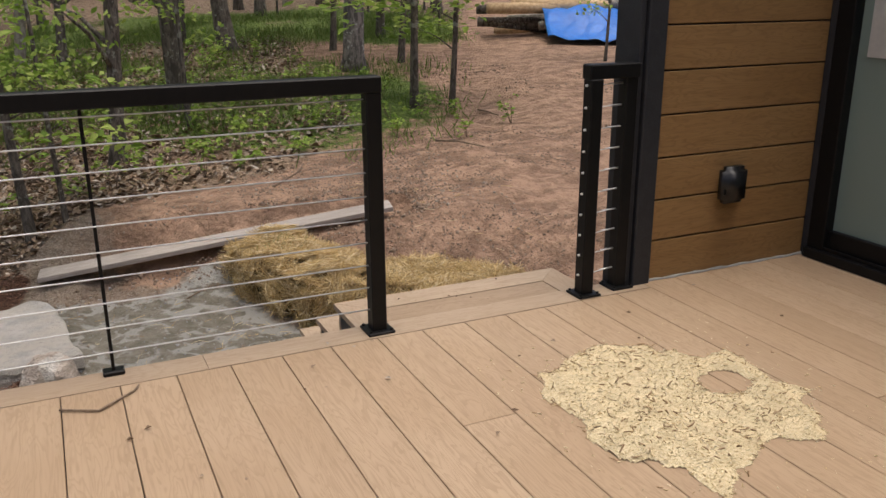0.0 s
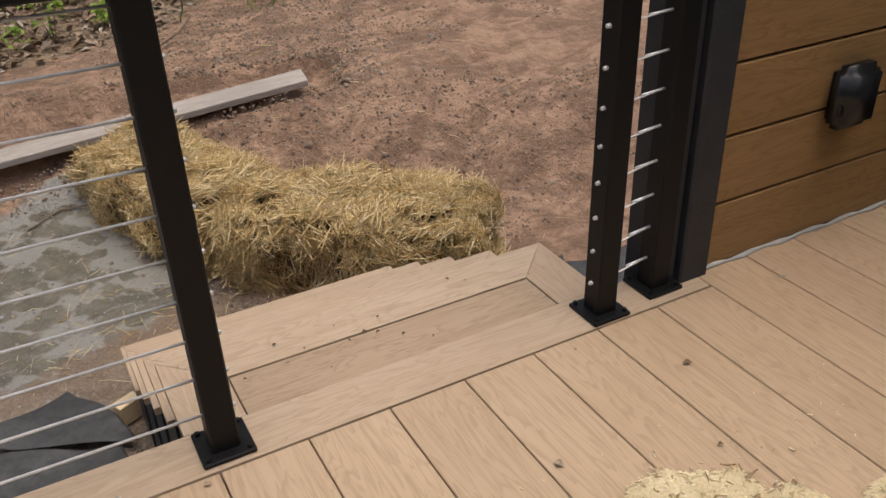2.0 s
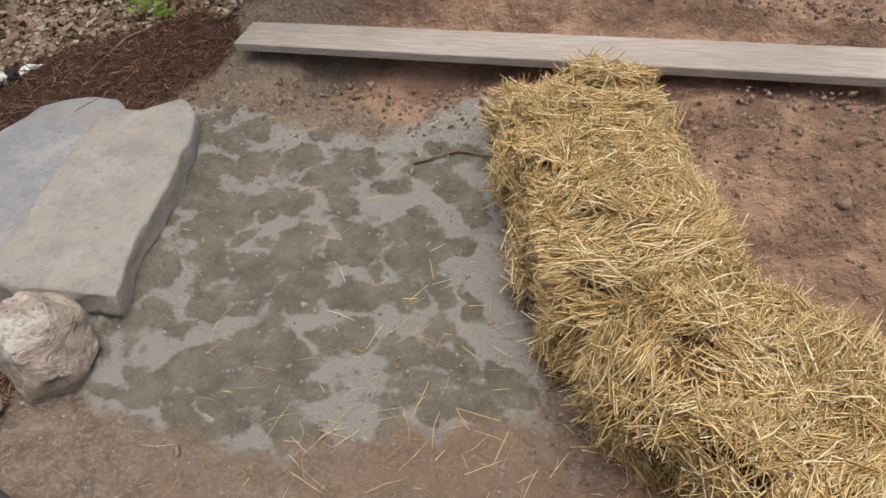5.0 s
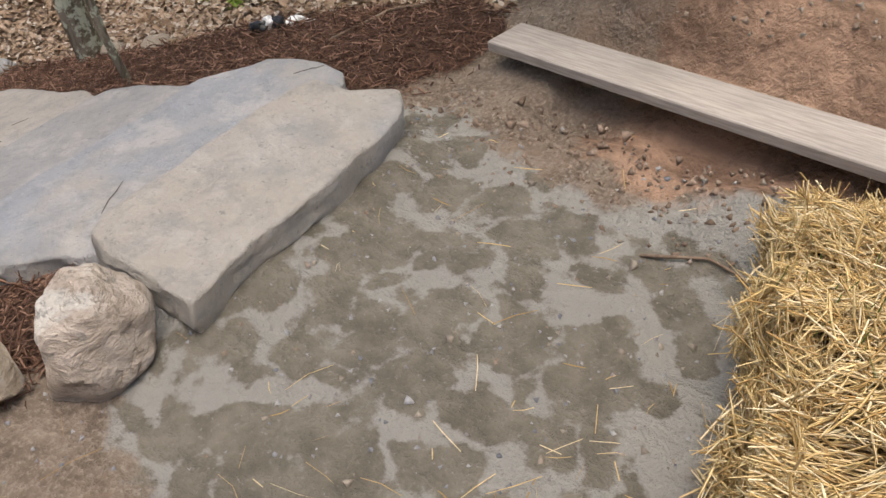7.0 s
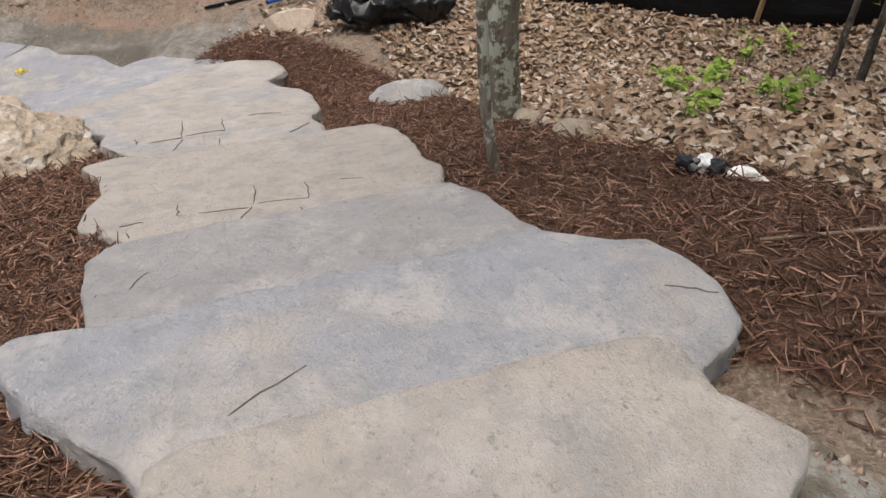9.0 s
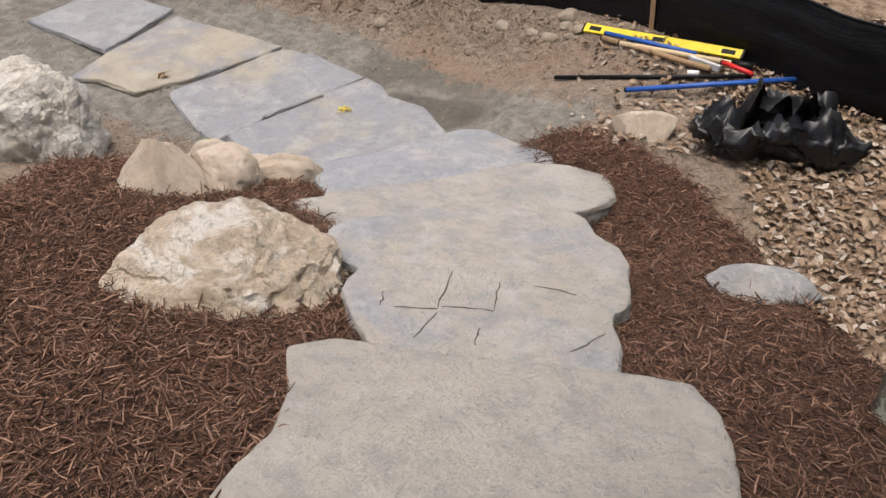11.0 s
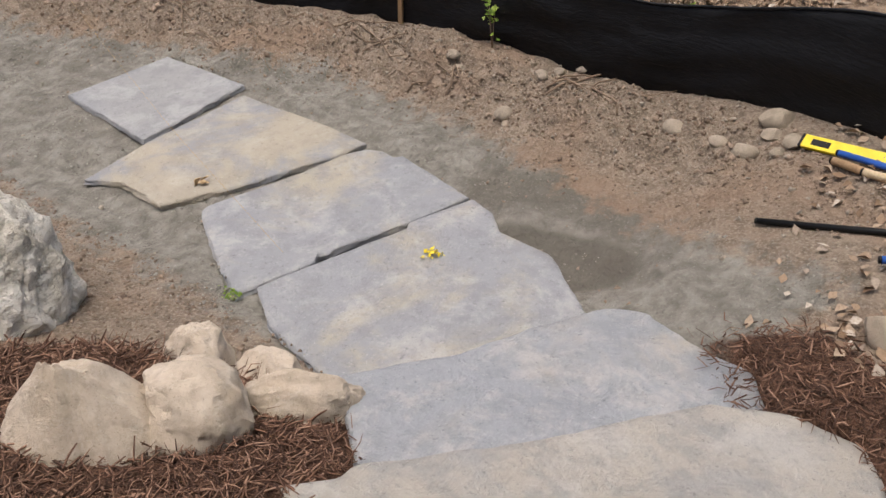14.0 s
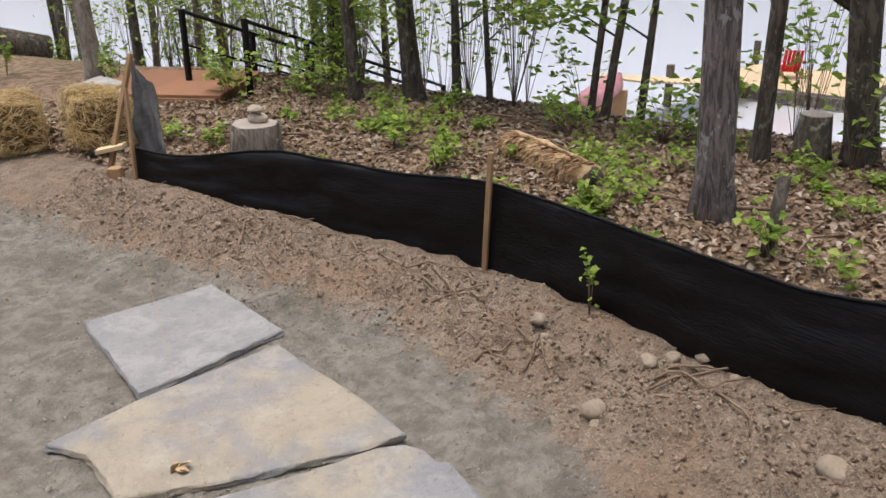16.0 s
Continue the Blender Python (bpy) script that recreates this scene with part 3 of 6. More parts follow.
SLABS = [  # outline, a place x with its height there, rise along x
    ([(-0.63, 5.29), (-0.67, 5.35), (-0.69, 5.55), (-0.70, 5.70), (-0.70, 5.87), (-0.72, 6.03), (-0.73, 6.23), (-0.72, 6.33), (-0.66, 6.34), (-0.57, 6.36), (-0.50, 6.41), (-0.42, 6.46), (-0.36, 6.42), (-0.30, 6.33), (-0.25, 6.17), (-0.25, 6.08), (-0.21, 5.88), (-0.19, 5.71), (-0.20, 5.58), (-0.17, 5.44), (-0.14, 5.36), (-0.12, 5.27), (-0.23, 5.26), (-0.39, 5.27), (-0.52, 5.27)], (-0.4, -0.84), 0.02),
    ([(-1.23, 5.10), (-1.24, 4.99), (-1.23, 4.92), (-1.18, 4.91), (-1.05, 4.96), (-0.90, 5.08), (-0.81, 5.16), (-0.74, 5.22), (-0.55, 5.35), (-0.50, 6.20), (-0.73, 6.43), (-0.80, 6.54), (-0.87, 6.60), (-1.02, 6.64), (-1.15, 6.62), (-1.28, 6.57), (-1.29, 6.47), (-1.41, 6.30), (-1.36, 6.00), (-1.34, 5.72), (-1.30, 5.50), (-1.24, 5.29)], (-0.95, -1.0), 0.16),
    ([(-1.90, 5.03), (-1.80, 5.01), (-1.62, 5.01), (-1.34, 5.07), (-1.22, 5.25), (-1.20, 6.00), (-1.54, 6.36), (-1.65, 6.31), (-1.91, 6.29), (-2.07, 6.21), (-2.06, 5.96), (-2.01, 5.70), (-1.99, 5.42), (-1.96, 5.24)], (-1.6, -1.205), 0.28),
    ([(-3.05, 4.77), (-2.81, 4.88), (-2.62, 4.91), (-2.37, 4.88), (-2.21, 4.89), (-2.07, 5.05), (-1.94, 5.10), (-1.88, 5.30), (-1.85, 6.00), (-2.07, 6.23), (-2.13, 6.20), (-2.26, 6.22), (-2.43, 6.26), (-2.60, 6.23), (-2.93, 6.23), (-3.14, 6.21), (-3.31, 6.13), (-3.30, 5.74), (-3.21, 5.26), (-3.17, 4.90)], (-2.2, -1.425), 0.31),
    ([(-4.30, 4.53), (-4.15, 4.49), (-4.06, 4.51), (-3.89, 4.62), (-3.80, 4.75), (-3.69, 4.74), (-3.60, 4.76), (-3.40, 4.86), (-3.16, 5.05), (-3.12, 5.85), (-3.40, 5.89), (-3.51, 5.89), (-3.74, 5.85), (-3.93, 5.92), (-4.17, 5.90), (-4.33, 5.90), (-4.48, 5.84), (-4.63, 5.72), (-4.83, 5.66), (-4.93, 5.56), (-4.79, 5.18), (-4.67, 4.98), (-4.51, 4.79)], (-3.6, -1.885), 0.28),
    ([(-4.76, 4.27), (-4.68, 4.25), (-4.57, 4.11), (-4.47, 4.24), (-4.43, 4.34), (-4.37, 4.40), (-4.15, 4.50), (-4.00, 5.50), (-4.93, 5.54), (-5.04, 5.65), (-5.19, 5.76), (-5.30, 5.79), (-5.45, 5.78), (-5.59, 5.71), (-5.65, 5.52), (-5.63, 5.42), (-5.59, 5.22), (-5.43, 5.03), (-5.17, 4.76), (-4.96, 4.51)], (-4.57, -2.235), 0.2),
    ([(-5.21, 3.92), (-5.17, 4.04), (-5.06, 4.05), (-4.93, 4.13), (-4.82, 4.23), (-4.85, 4.60), (-4.95, 5.30), (-5.73, 5.41), (-5.97, 5.33), (-6.01, 5.18), (-6.14, 5.01), (-6.24, 4.88), (-6.21, 4.73), (-6.15, 4.66), (-5.84, 4.44), (-5.57, 4.27)], (-5.4, -2.46), 0.2),
]
FLAGS = [
    ([(-6.47, 4.45), (-6.68, 4.29), (-6.79, 3.98), (-6.95, 3.88), (-7.06, 3.72), (-6.68, 3.50), (-6.62, 3.52), (-6.42, 3.39), (-6.18, 3.26), (-5.86, 3.09), (-5.64, 3.29), (-5.40, 3.75), (-5.75, 4.50), (-6.20, 4.66)], (-6.2, -2.74), 0.05),
    ([(-6.39, 2.33), (-6.45, 2.33), (-6.96, 2.64), (-7.27, 2.79), (-7.36, 2.88), (-7.38, 2.98), (-7.33, 3.08), (-7.37, 3.13), (-7.07, 3.69), (-6.72, 3.49), (-6.49, 3.33), (-6.36, 3.23), (-6.31, 3.22), (-6.27, 3.16), (-6.22, 3.18), (-6.11, 3.13), (-5.84, 2.96), (-6.10, 2.63)], (-6.5, -2.785), 0),
    ([(-6.45, 1.41), (-6.93, 1.46), (-7.80, 1.64), (-7.73, 1.92), (-7.63, 2.33), (-7.47, 2.82), (-7.16, 2.65), (-6.73, 2.35), (-6.38, 2.04), (-6.45, 1.86), (-6.50, 1.65)], (-7, -2.808), 0),
    ([(-7.37, 0.40), (-8.20, 0.64), (-7.97, 1.52), (-7.00, 1.40)], (-7.5, -2.818), 0),
]
PAD = [(-0.55, 6.58), (-0.25, 6.66), (0.1, 6.48), (0.5, 6.46), (1.0, 6.66), (1.15, 6.3), (1.15, 5.7), (1.4, 5.15), (0.85, 5.0), (0.60, 4.85), (-0.05, 4.9), (-0.3, 5.2)]
MULCH = [
    [(-0.42, 5.25), (-0.40, 4.80), (-0.7, 4.4), (-0.9, 3.4), (-4.3, 2.7), (-4.75, 2.55), (-5.05, 2.95), (-5.15, 3.5), (-5.1, 4.1), (-4.5, 4.5), (-3.4, 4.9), (-2.3, 5.1), (-1.6, 5.2), (-0.9, 5.3)],
    [(-0.85, 6.55), (-0.62, 6.75), (-0.42, 7.15), (-0.85, 7.5), (-1.62, 7.62), (-2.1, 7.35), (-2.9, 7.0), (-3.9, 6.95), (-5.2, 6.55), (-5.7, 6.15), (-6.2, 5.55), (-6.1, 5.2), (-5.6, 5.35), (-5.2, 5.6), (-4.5, 5.6), (-3.2, 5.9), (-2.2, 6.1), (-1.6, 6.2)],
]
# near bed of the pale stone dust on the low path, and its surrounds
SAND = [(-5.45, 3.6), (-5.75, 2.7), (-6.0, 1.8), (-6.5, 0.2), (-6.1, -1.5), (-5.6, -4.0), (-8.7, -4.0), (-8.3, -1.0), (-8.4, 2.0), (-7.9, 3.4), (-7.2, 4.6), (-6.6, 5.6), (-6.1, 5.4)]
FORBS = [(4.3, 9.5), (5.6, 12.5), (9.0, 17.5), (10.0, 24.0), (-3.0, 24.0), (-3.5, 11.5), (-1.2, 8.6), (1.8, 8.3)]


def zones(x, y):
    """How far a place is mulch, stone dust, sand, leaf litter or grass."""
    m = np.maximum(soft_in(x, y, MULCH[0], 0.25), soft_in(x, y, MULCH[1], 0.25))
    g = soft_in(x, y, PAD, 0.35)
    s = soft_in(x, y, SAND, 0.8)
    leaf = np.maximum(smooth((fence_x(y) - x) / 0.5 + 0.2), soft_in(x, y, [(-1.0, 7.2), (-7.0, 6.4), (-9, 9), (-4, 40), (8, 40), (3.2, 9.5), (1.8, 7.9), (0.0, 7.6)], 0.6))
    leaf = np.maximum(leaf, np.maximum(smooth((y - 16) / 6), smooth((-3.6 - y) / 0.8)))
    grass = np.maximum(soft_in(x, y, FORBS, 2.0), 0.4 * smooth((-4.6 - y) / 1.5)) * np.clip(0.72 + 0.9 * fbm(x, y, 0.8, 4), 0, 1)
    mud = smooth((x - 2.6 - (y - 6.4) * 0.5) / 0.9)
    return m, g, s, leaf * (1 - mud), grass * (1 - mud)


def relief(x, y):
    """Footprints, clods and heaps on top of the broad shape."""
    m, g, s, leaf, grass = zones(x, y)
    z = 0.012 * fbm(x, y, 2.2, 1) + 0.010 * fbm(x, y, 8.0, 2, 3)
    z = z + 0.034 * s * fbm(x, y, 6.0, 9, 4) + 0.022 * s * fbm(x, y, 2.6, 17, 3) + 0.006 * fbm(x, y, 22.0, 14, 2) + 0.04 * m + 0.025 * leaf * fbm(x, y, 2.5, 5) - 0.006 * g
    bank = np.exp(-((x - fence_x(y) - 0.55) / 0.45) ** 2) * smooth((5.6 - y) / 0.7) * (y > -2.0)
    z = z + bank * (0.085 + 0.085 * fbm(x, y, 3.0, 11) + 0.06 * fbm(x, y, 12.0, 12) + 0.03 * fbm(x, y, 27.0, 18, 2))
    z = z + 0.07 * m * smooth((-3.3 - x) / 0.7) * (y < 5.0) + 0.10 * m * np.exp(-((x + 1.1) / 0.6) ** 2 - ((y - 7.1) / 0.3) ** 2)
    z = z - 0.05 * np.exp(-((x + 6.78) / 0.22) ** 2 - ((y - 4.28) / 0.42) ** 2) + 0.012 * s * np.abs(fbm(x, y, 11.0, 19, 3))
    z = z + 0.05 * smooth(soft_in(x, y, SLABS[0][0], 0.5) * 2) * (x > -0.55)
    heap = np.exp(-((x - 0.7) / 1.3) ** 2 - ((y - 6.75) / 0.22) ** 2)
    mud = smooth((x - 2.4 - (y - 6.4) * 0.5) / 0.9)
    return z + heap * 0.035 * fbm(x, y, 7.0, 13) + mud * (0.05 * fbm(x, y, 1.6, 15) + 0.035 * fbm(x, y, 4.5, 16, 3))


def surface(x, y):
    return ground_z(x, y) + relief(x, y)


def ground_mesh():
    def axis(lo, hi, step):
        mid = np.arange(lo, hi, step)
        out = np.cumsum(step * 1.16 ** np.arange(1, 54))
        return np.concatenate([lo - out[::-1], mid, mid[-1] + out])

    xs, ys = axis(-10.5, 4.5, 0.04), axis(-3.5, 9.0, 0.04)
    X, Y = np.meshgrid(xs, ys)
    Z = surface(X, Y)
    for corners, at, sl in SLABS + FLAGS:
        k = soft_in(X, Y, corners, 0.10)
        Z = np.where(k > 0.2, np.minimum(Z, at[1] - (0.06 if at[0] > -6 else 0.045) + sl * (X - at[0])), Z)
    Z = Z - 0.14 * smooth(soft_in(X, Y, [(0.0, 6.82), (2.6, 6.42), (2.7, 6.82), (0.05, 7.18)], 0.25) * 1.4)
    V = np.stack([X, Y, Z], -1).reshape(-1, 3)
    w, h = len(xs), len(ys)
    i = (np.arange(h - 1)[:, None] * w + np.arange(w - 1)[None]).ravel()
    me = fast("ground", V, np.stack([i, i + 1, i + w + 1, i + w], 1), M_GROUND, True)
    for name, vals in zip(("mulch", "grit", "sand", "leaf", "grass", "clay", "damp"), (*zones(X, Y), smooth((X - 0.9 + 1.3 * smooth((Y - 6.2) / 0.5)) / 1.2), np.exp(-(((X + 6.8) / 0.26) ** 2 + ((Y - 4.25) / 0.5) ** 2) ** 2))):
        me.attributes.new(name, "FLOAT", "POINT").data.foreach_set("value", np.asarray(vals, np.float32).ravel())
    return me


solo("ground", ground_mesh(), "bare reddish soil with stone dust, mulch and leaf litter", "ground", kind="structure")
LAKE = -6.3
solo("water", mesh("water", [(-900, -900, LAKE), (-15.5, -900, LAKE), (-15.5, 900, LAKE), (-900, 900, LAKE)], [(0, 1, 2, 3)], M_WATER), "still lake with the white sky's reflection put into its pale colour", "water", kind="structure")


# ---- deck, stairs and house ----
PITCH, EDGE = 0.195, 2.90
deck = tagged(new("deck"), "tan composite deck with a picture-frame border", "deck", kind="structure")
rng = np.random.RandomState(3)
joist = block("deck_frame", (5.5, 4.7, 0.2), M_TRIM, 0.0, (0.62, 0.62, -0.14))
part("frame", joist, deck, "dark framing under the boards")
x = -2.165
while x < 3.32:
    cut = EDGE - rng.uniform(0.7, 4.0)
    for y0, y1 in ((-1.95, cut - 0.0015), (cut + 0.0015, 2.972 if x > 2.3 else EDGE - 0.004)):
        w = PITCH - 0.0034
        part("board", block("board", (w, y1 - y0, 0.025), M_DECK, 0.002), deck, m=pose(x + PITCH / 2, (y0 + y1) / 2, -0.0125))
    x += PITCH
for x0, x1 in ((-2.2, 0.29), (0.292, 2.3175)):
    part("border_board", block("border_board", (x1 - x0, 0.14, 0.025), M_TREAD, 0.0008), deck, m=pose((x0 + x1) / 2, EDGE + 0.072, -0.0125))
part("fascia", block("fascia", (4.5, 0.02, 0.24), M_TREAD, 0.002), deck, m=pose(0.1, EDGE + 0.14, -0.148))

stairs = tagged(new("stairs"), "five tan composite deck steps with mitred border boards", "stairs", kind="structure")
RISE, RUN, XL, XR = 0.169, 0.284, 0.915, 2.055


def tread(k):
    z, front = -RISE * k, 3.34 + RUN * k
    back = 3.0428 if k == 0 else front - RUN - 0.02
    b, g = 0.142, 0.0025
    left = XL - 0.006 * k
    part("front_board", prism("front_board", [(left, front), (XR, front), (XR - b, front - b), (left + b, front - b)], z - 0.025, z, M_TREAD, 0.0008), stairs)
    part("side_board", prism("side_board", [(left, front - 0.001), (left + b - 0.001, front - b), (left + b - 0.001, back), (left, back)], z - 0.025, z, M_TREAD_END, 0.0008), stairs)
    part("side_board", prism("side_board", [(XR, front - 0.001), (XR - b + 0.001, front - b), (XR - b + 0.001, back), (XR, back)], z - 0.025, z, M_TREAD_END, 0.0008), stairs)
    part("inner_board", prism("inner_board", [(left + b + g, front - b - 0.006), (XR - b - g, front - b - 0.006), (XR - b - g, back), (left + b + g, back)], z - 0.025, z - 0.001, M_INNER), stairs)
    low = -1.02 if k == 4 else z - RISE
    part("riser", block("riser", (XR - left - 0.03, 0.02, z - 0.026 - low), M_TREAD, 0.0, ((left + XR) / 2, front - 0.035, (z - 0.026 + low) / 2)), stairs)
    for sx in (left + 0.03, XR - 0.03):
        part("stringer", block("stringer", (0.03, front - 0.05 - back, z - 0.026 + 1.02), M_TRIM, 0.0, (sx, (front - 0.05 + back) / 2, (z - 0.026 - 1.02) / 2)), stairs)


for k in range(5):
    tread(k)

HOUSE_Y = 2.975
wall = tagged(new("wall_north"), "wood-tone horizontal plank siding with charcoal corner trim", "wall", kind="structure")
part("core", block("core", (1.10, 0.13, 3.2), M_TRIM, 0.0, (2.86, HOUSE_Y + 0.085, 1.55)), wall)
for i in range(15):
    part("siding_plank", block("siding_plank", (1.0, 0.02, 0.189), M_SIDING, 0.003), wall, m=pose(2.853, HOUSE_Y + 0.01, 0.099 + 0.197 * i))
part("corner_trim", block("corner_trim", (0.10, 0.19, 3.3), M_TRIM, 0.006, (2.302, HOUSE_Y + 0.07, 1.55)), wall)
part("corner_trim", block("corner_trim", (0.03, 0.17, 3.3), M_TRIM, 0.004, (2.232, HOUSE_Y + 0.08, 1.55)), wall)
part("caulk", tube("caulk", [(2.35 + 0.05 * i, HOUSE_Y - 0.006 + 0.004 * math.sin(i * 1.7), 0.004) for i in range(21)], [0.007 + 0.003 * math.sin(i * 2.3) for i in range(21)], M_CONCRETE, 6), wall, "grey line of dirt and caulk at the deck")
east = tagged(new("wall_east"), "charcoal house wall round the patio door", "wall", kind="structure")
part("panel", block("panel", (0.16, 0.033, 3.2), M_TRIM, 0.003, (3.43, HOUSE_Y - 0.018, 1.55)), east)
part("panel", block("panel", (0.16, 4.8, 0.9), M_TRIM, 0.003, (3.43, 0.5, 2.7)), east)
part("panel", block("panel", (0.16, 2.9, 2.25), M_TRIM, 0.003, (3.43, -0.46, 1.12)), east)
south = tagged(new("wall_south"), "plain charcoal house wall behind the deck", "wall", kind="structure")
part("panel", block("panel", (6.0, 0.16, 3.4), M_TRIM, 0.003, (0.7, -2.05, 1.5)), south)

door = tagged(new("door_1"), "black framed glass patio door with a paper tag", "door", kind="structure")
y0, y1 = 1.02, HOUSE_Y - 0.035
part("sill", block("sill", (0.16, y1 - y0, 0.05), M_BLACK, 0.004, (3.405, (y0 + y1) / 2, 0.027)), door)
part("track", block("track", (0.012, y1 - y0, 0.018), M_BLACK, 0.002, (3.36, (y0 + y1) / 2, 0.062)), door)
for yy in (y1 - 0.05, y0 + 0.05):
    part("stile", block("stile", (0.10, 0.10, 2.1), M_BLACK, 0.004, (3.40, yy, 1.10)), door)
part("rail", block("rail", (0.06, y1 - y0 - 0.2, 0.10), M_BLACK, 0.004, (3.41, (y0 + y1) / 2, 0.105)), door)
part("rail", block("rail", (0.06, y1 - y0 - 0.2, 0.10), M_BLACK, 0.004, (3.41, (y0 + y1) / 2, 2.10)), door)
part("pane", block("pane", (0.012, y1 - y0 - 0.2, 1.90), M_GLASS, 0.0, (3.415, (y0 + y1) / 2, 1.103)), door, "greenish glass")
part("paper_tag", block("paper_tag", (0.002, 0.20, 0.40), M_PAPER, 0.0, (3.400, y1 - 0.26, 1.22)), door, "grey paper sheet on the glass")

outlet = thing("outlet_box", "black weatherproof outlet cover on the siding", "outlet", at=(2.80, HOUSE_Y, 0.435))
bm = bmesh.new()
bmesh.ops.create_cube(bm, size=1.0, matrix=Matrix.Translation((0, -0.035, 0)) @ Matrix.Diagonal((0.150, 0.07, 0.178, 1)))
bmesh.ops.bevel(bm, geom=bm.edges[:], offset=0.022, segments=3, affect="EDGES")
part("cover", finish("cover", bm, M_PLASTIC, True), outlet)
part("latch", block("latch", (0.02, 0.012, 0.03), M_PLASTIC, 0.003, (-0.061, -0.05, -0.03)), outlet)
part("back_plate", block("back_plate", (0.10, 0.016, 0.13), M_PLASTIC, 0.004, (0.0, -0.008, 0)), outlet)


# ---- cable railings ----
POST_A, POST_B, POST_C = (0.985, 2.972), (1.985, 2.960), (2.185, 2.985)
RAIL_TOP = 1.02


def post(parent, x, y, cables=True):
    p = part("post", block("post", (0.062, 0.062, RAIL_TOP - 0.05), M_BLACK, 0.004, (x, y, (RAIL_TOP - 0.05) / 2)), parent)
    part("base_plate", block("base_plate", (0.115, 0.115, 0.012), M_BLACK, 0.003, (x, y, 0.006)), p)
    for sx in (-1, 1):
        for sy in (-1, 1):
            part("bolt", tube("bolt", [(x + sx * 0.045, y + sy * 0.045, 0.011), (x + sx * 0.045, y + sy * 0.045, 0.020)], [0.007, 0.006], M_BLACK, 6, False), p)
    return p


HEIGHTS = [0.098 + 0.094 * i for i in range(10)]
railing = thing("deck_railing", "black metal deck railing with steel cables", "railing", "deck railings")
pa = post(railing, *POST_A)
for z in HEIGHTS:
    part("fitting", tube("fitting", [(POST_A[0] + 0.030, POST_A[1], z), (POST_A[0] + 0.040, POST_A[1], z)], [0.0062, 0.005], M_STEEL, 8), pa, "steel cable end")
    part("cable", tube("cable", [(POST_A[0] - 0.03, POST_A[1], z), (-0.6, POST_A[1] + 0.024, z - 0.004), (-2.15, POST_A[1] + 0.05, z)], [0.0032] * 3, M_STEEL, 6), railing, "stainless cable")
part("top_rail", block("top_rail", (3.22, 0.066, 0.062), M_BLACK, 0.005, (-0.592, 0, 0)), railing, m=pose(0, POST_A[1] + 0.016, RAIL_TOP - 0.02, 0, 0, -1.0))
bal = part("baluster", block("baluster", (0.012, 0.020, RAIL_TOP - 0.06), M_BLACK, 0.002, (-0.03, 3.012, (RAIL_TOP - 0.04) / 2)), railing)
part("foot", block("foot", (0.075, 0.05, 0.018), M_BLACK, 0.004, (-0.03, 3.012, 0.009)), bal)
pe = post(railing, -2.13, 3.02)

short = thing("deck_railing", "short black cable railing panel beside the house wall", "railing", "deck railings")
pb, pc = post(short, *POST_B), post(short, *POST_C)
part("top_rail", block("top_rail", (0.262, 0.066, 0.062), M_BLACK, 0.005, ((POST_B[0] + POST_C[0]) / 2, (POST_B[1] + POST_C[1]) / 2, RAIL_TOP - 0.02)), short)
for z in HEIGHTS:
    part("cable", tube("cable", [(POST_B[0] + 0.03, POST_B[1], z), (POST_C[0] - 0.03, POST_C[1], z)], [0.0024] * 2, M_STEEL, 6), short, "stainless cable")
    part("fitting", tube("fitting", [(POST_C[0] - 0.105, POST_C[1] - 0.006, z), (POST_C[0] - 0.03, POST_C[1], z)], [0.0034, 0.004], M_STEEL, 8), pc, "steel cable stud")
    part("fitting", tube("fitting", [(POST_B[0] - 0.030, POST_B[1], z), (POST_B[0] - 0.040, POST_B[1], z)], [0.0062, 0.005], M_STEEL, 8), pb, "steel cable end")


# ---- stone path ----
for i, (corners, at, slope) in enumerate(SLABS):
    solo("stone_slab", slab_mesh("stone_slab", corners, at, 0.15, M_SLABTAN if i in (0, 2, 3, 5) else M_SLAB, 20 + i, 0.015, slope, 0.010, 0.016, 240), "grey weathered stone slab with a torn edge, a garden step", "stone step", "stone slab steps")
for i, (corners, at, slope) in enumerate(FLAGS):
    solo("flagstone", slab_mesh("flagstone", corners, at, 0.055, (M_FLAG, M_FLAG, M_FLAGTAN, M_FLAGGREY)[i], 40 + i, 0.006, slope, 0.005, 0.004, 230), "blue-grey and tan split flagstone lying on sand", "flagstone", "flagstones")


def stone(x, y, radii, seed, label, mat=M_BOULDER, name="boulder", rz=0.0, sink=0.25, group="boulders", cuts=7, rough=0.1, subdiv=4, peak=0.0, ledge=0.0):
    z = float(surface(x, y))
    me = rock(name, radii, mat, seed, cuts, rough, subdiv, ledge=ledge)
    for v in me.vertices:
        k = max(-0.3, v.co.z / radii[2])
        v.co.x *= 1 - peak * k
        v.co.y *= 1 - peak * k
    return solo(name, me, label, "rock", group, m=pose(x, y, z + radii[2] * (0.55 - sink), 0, 0, rz))


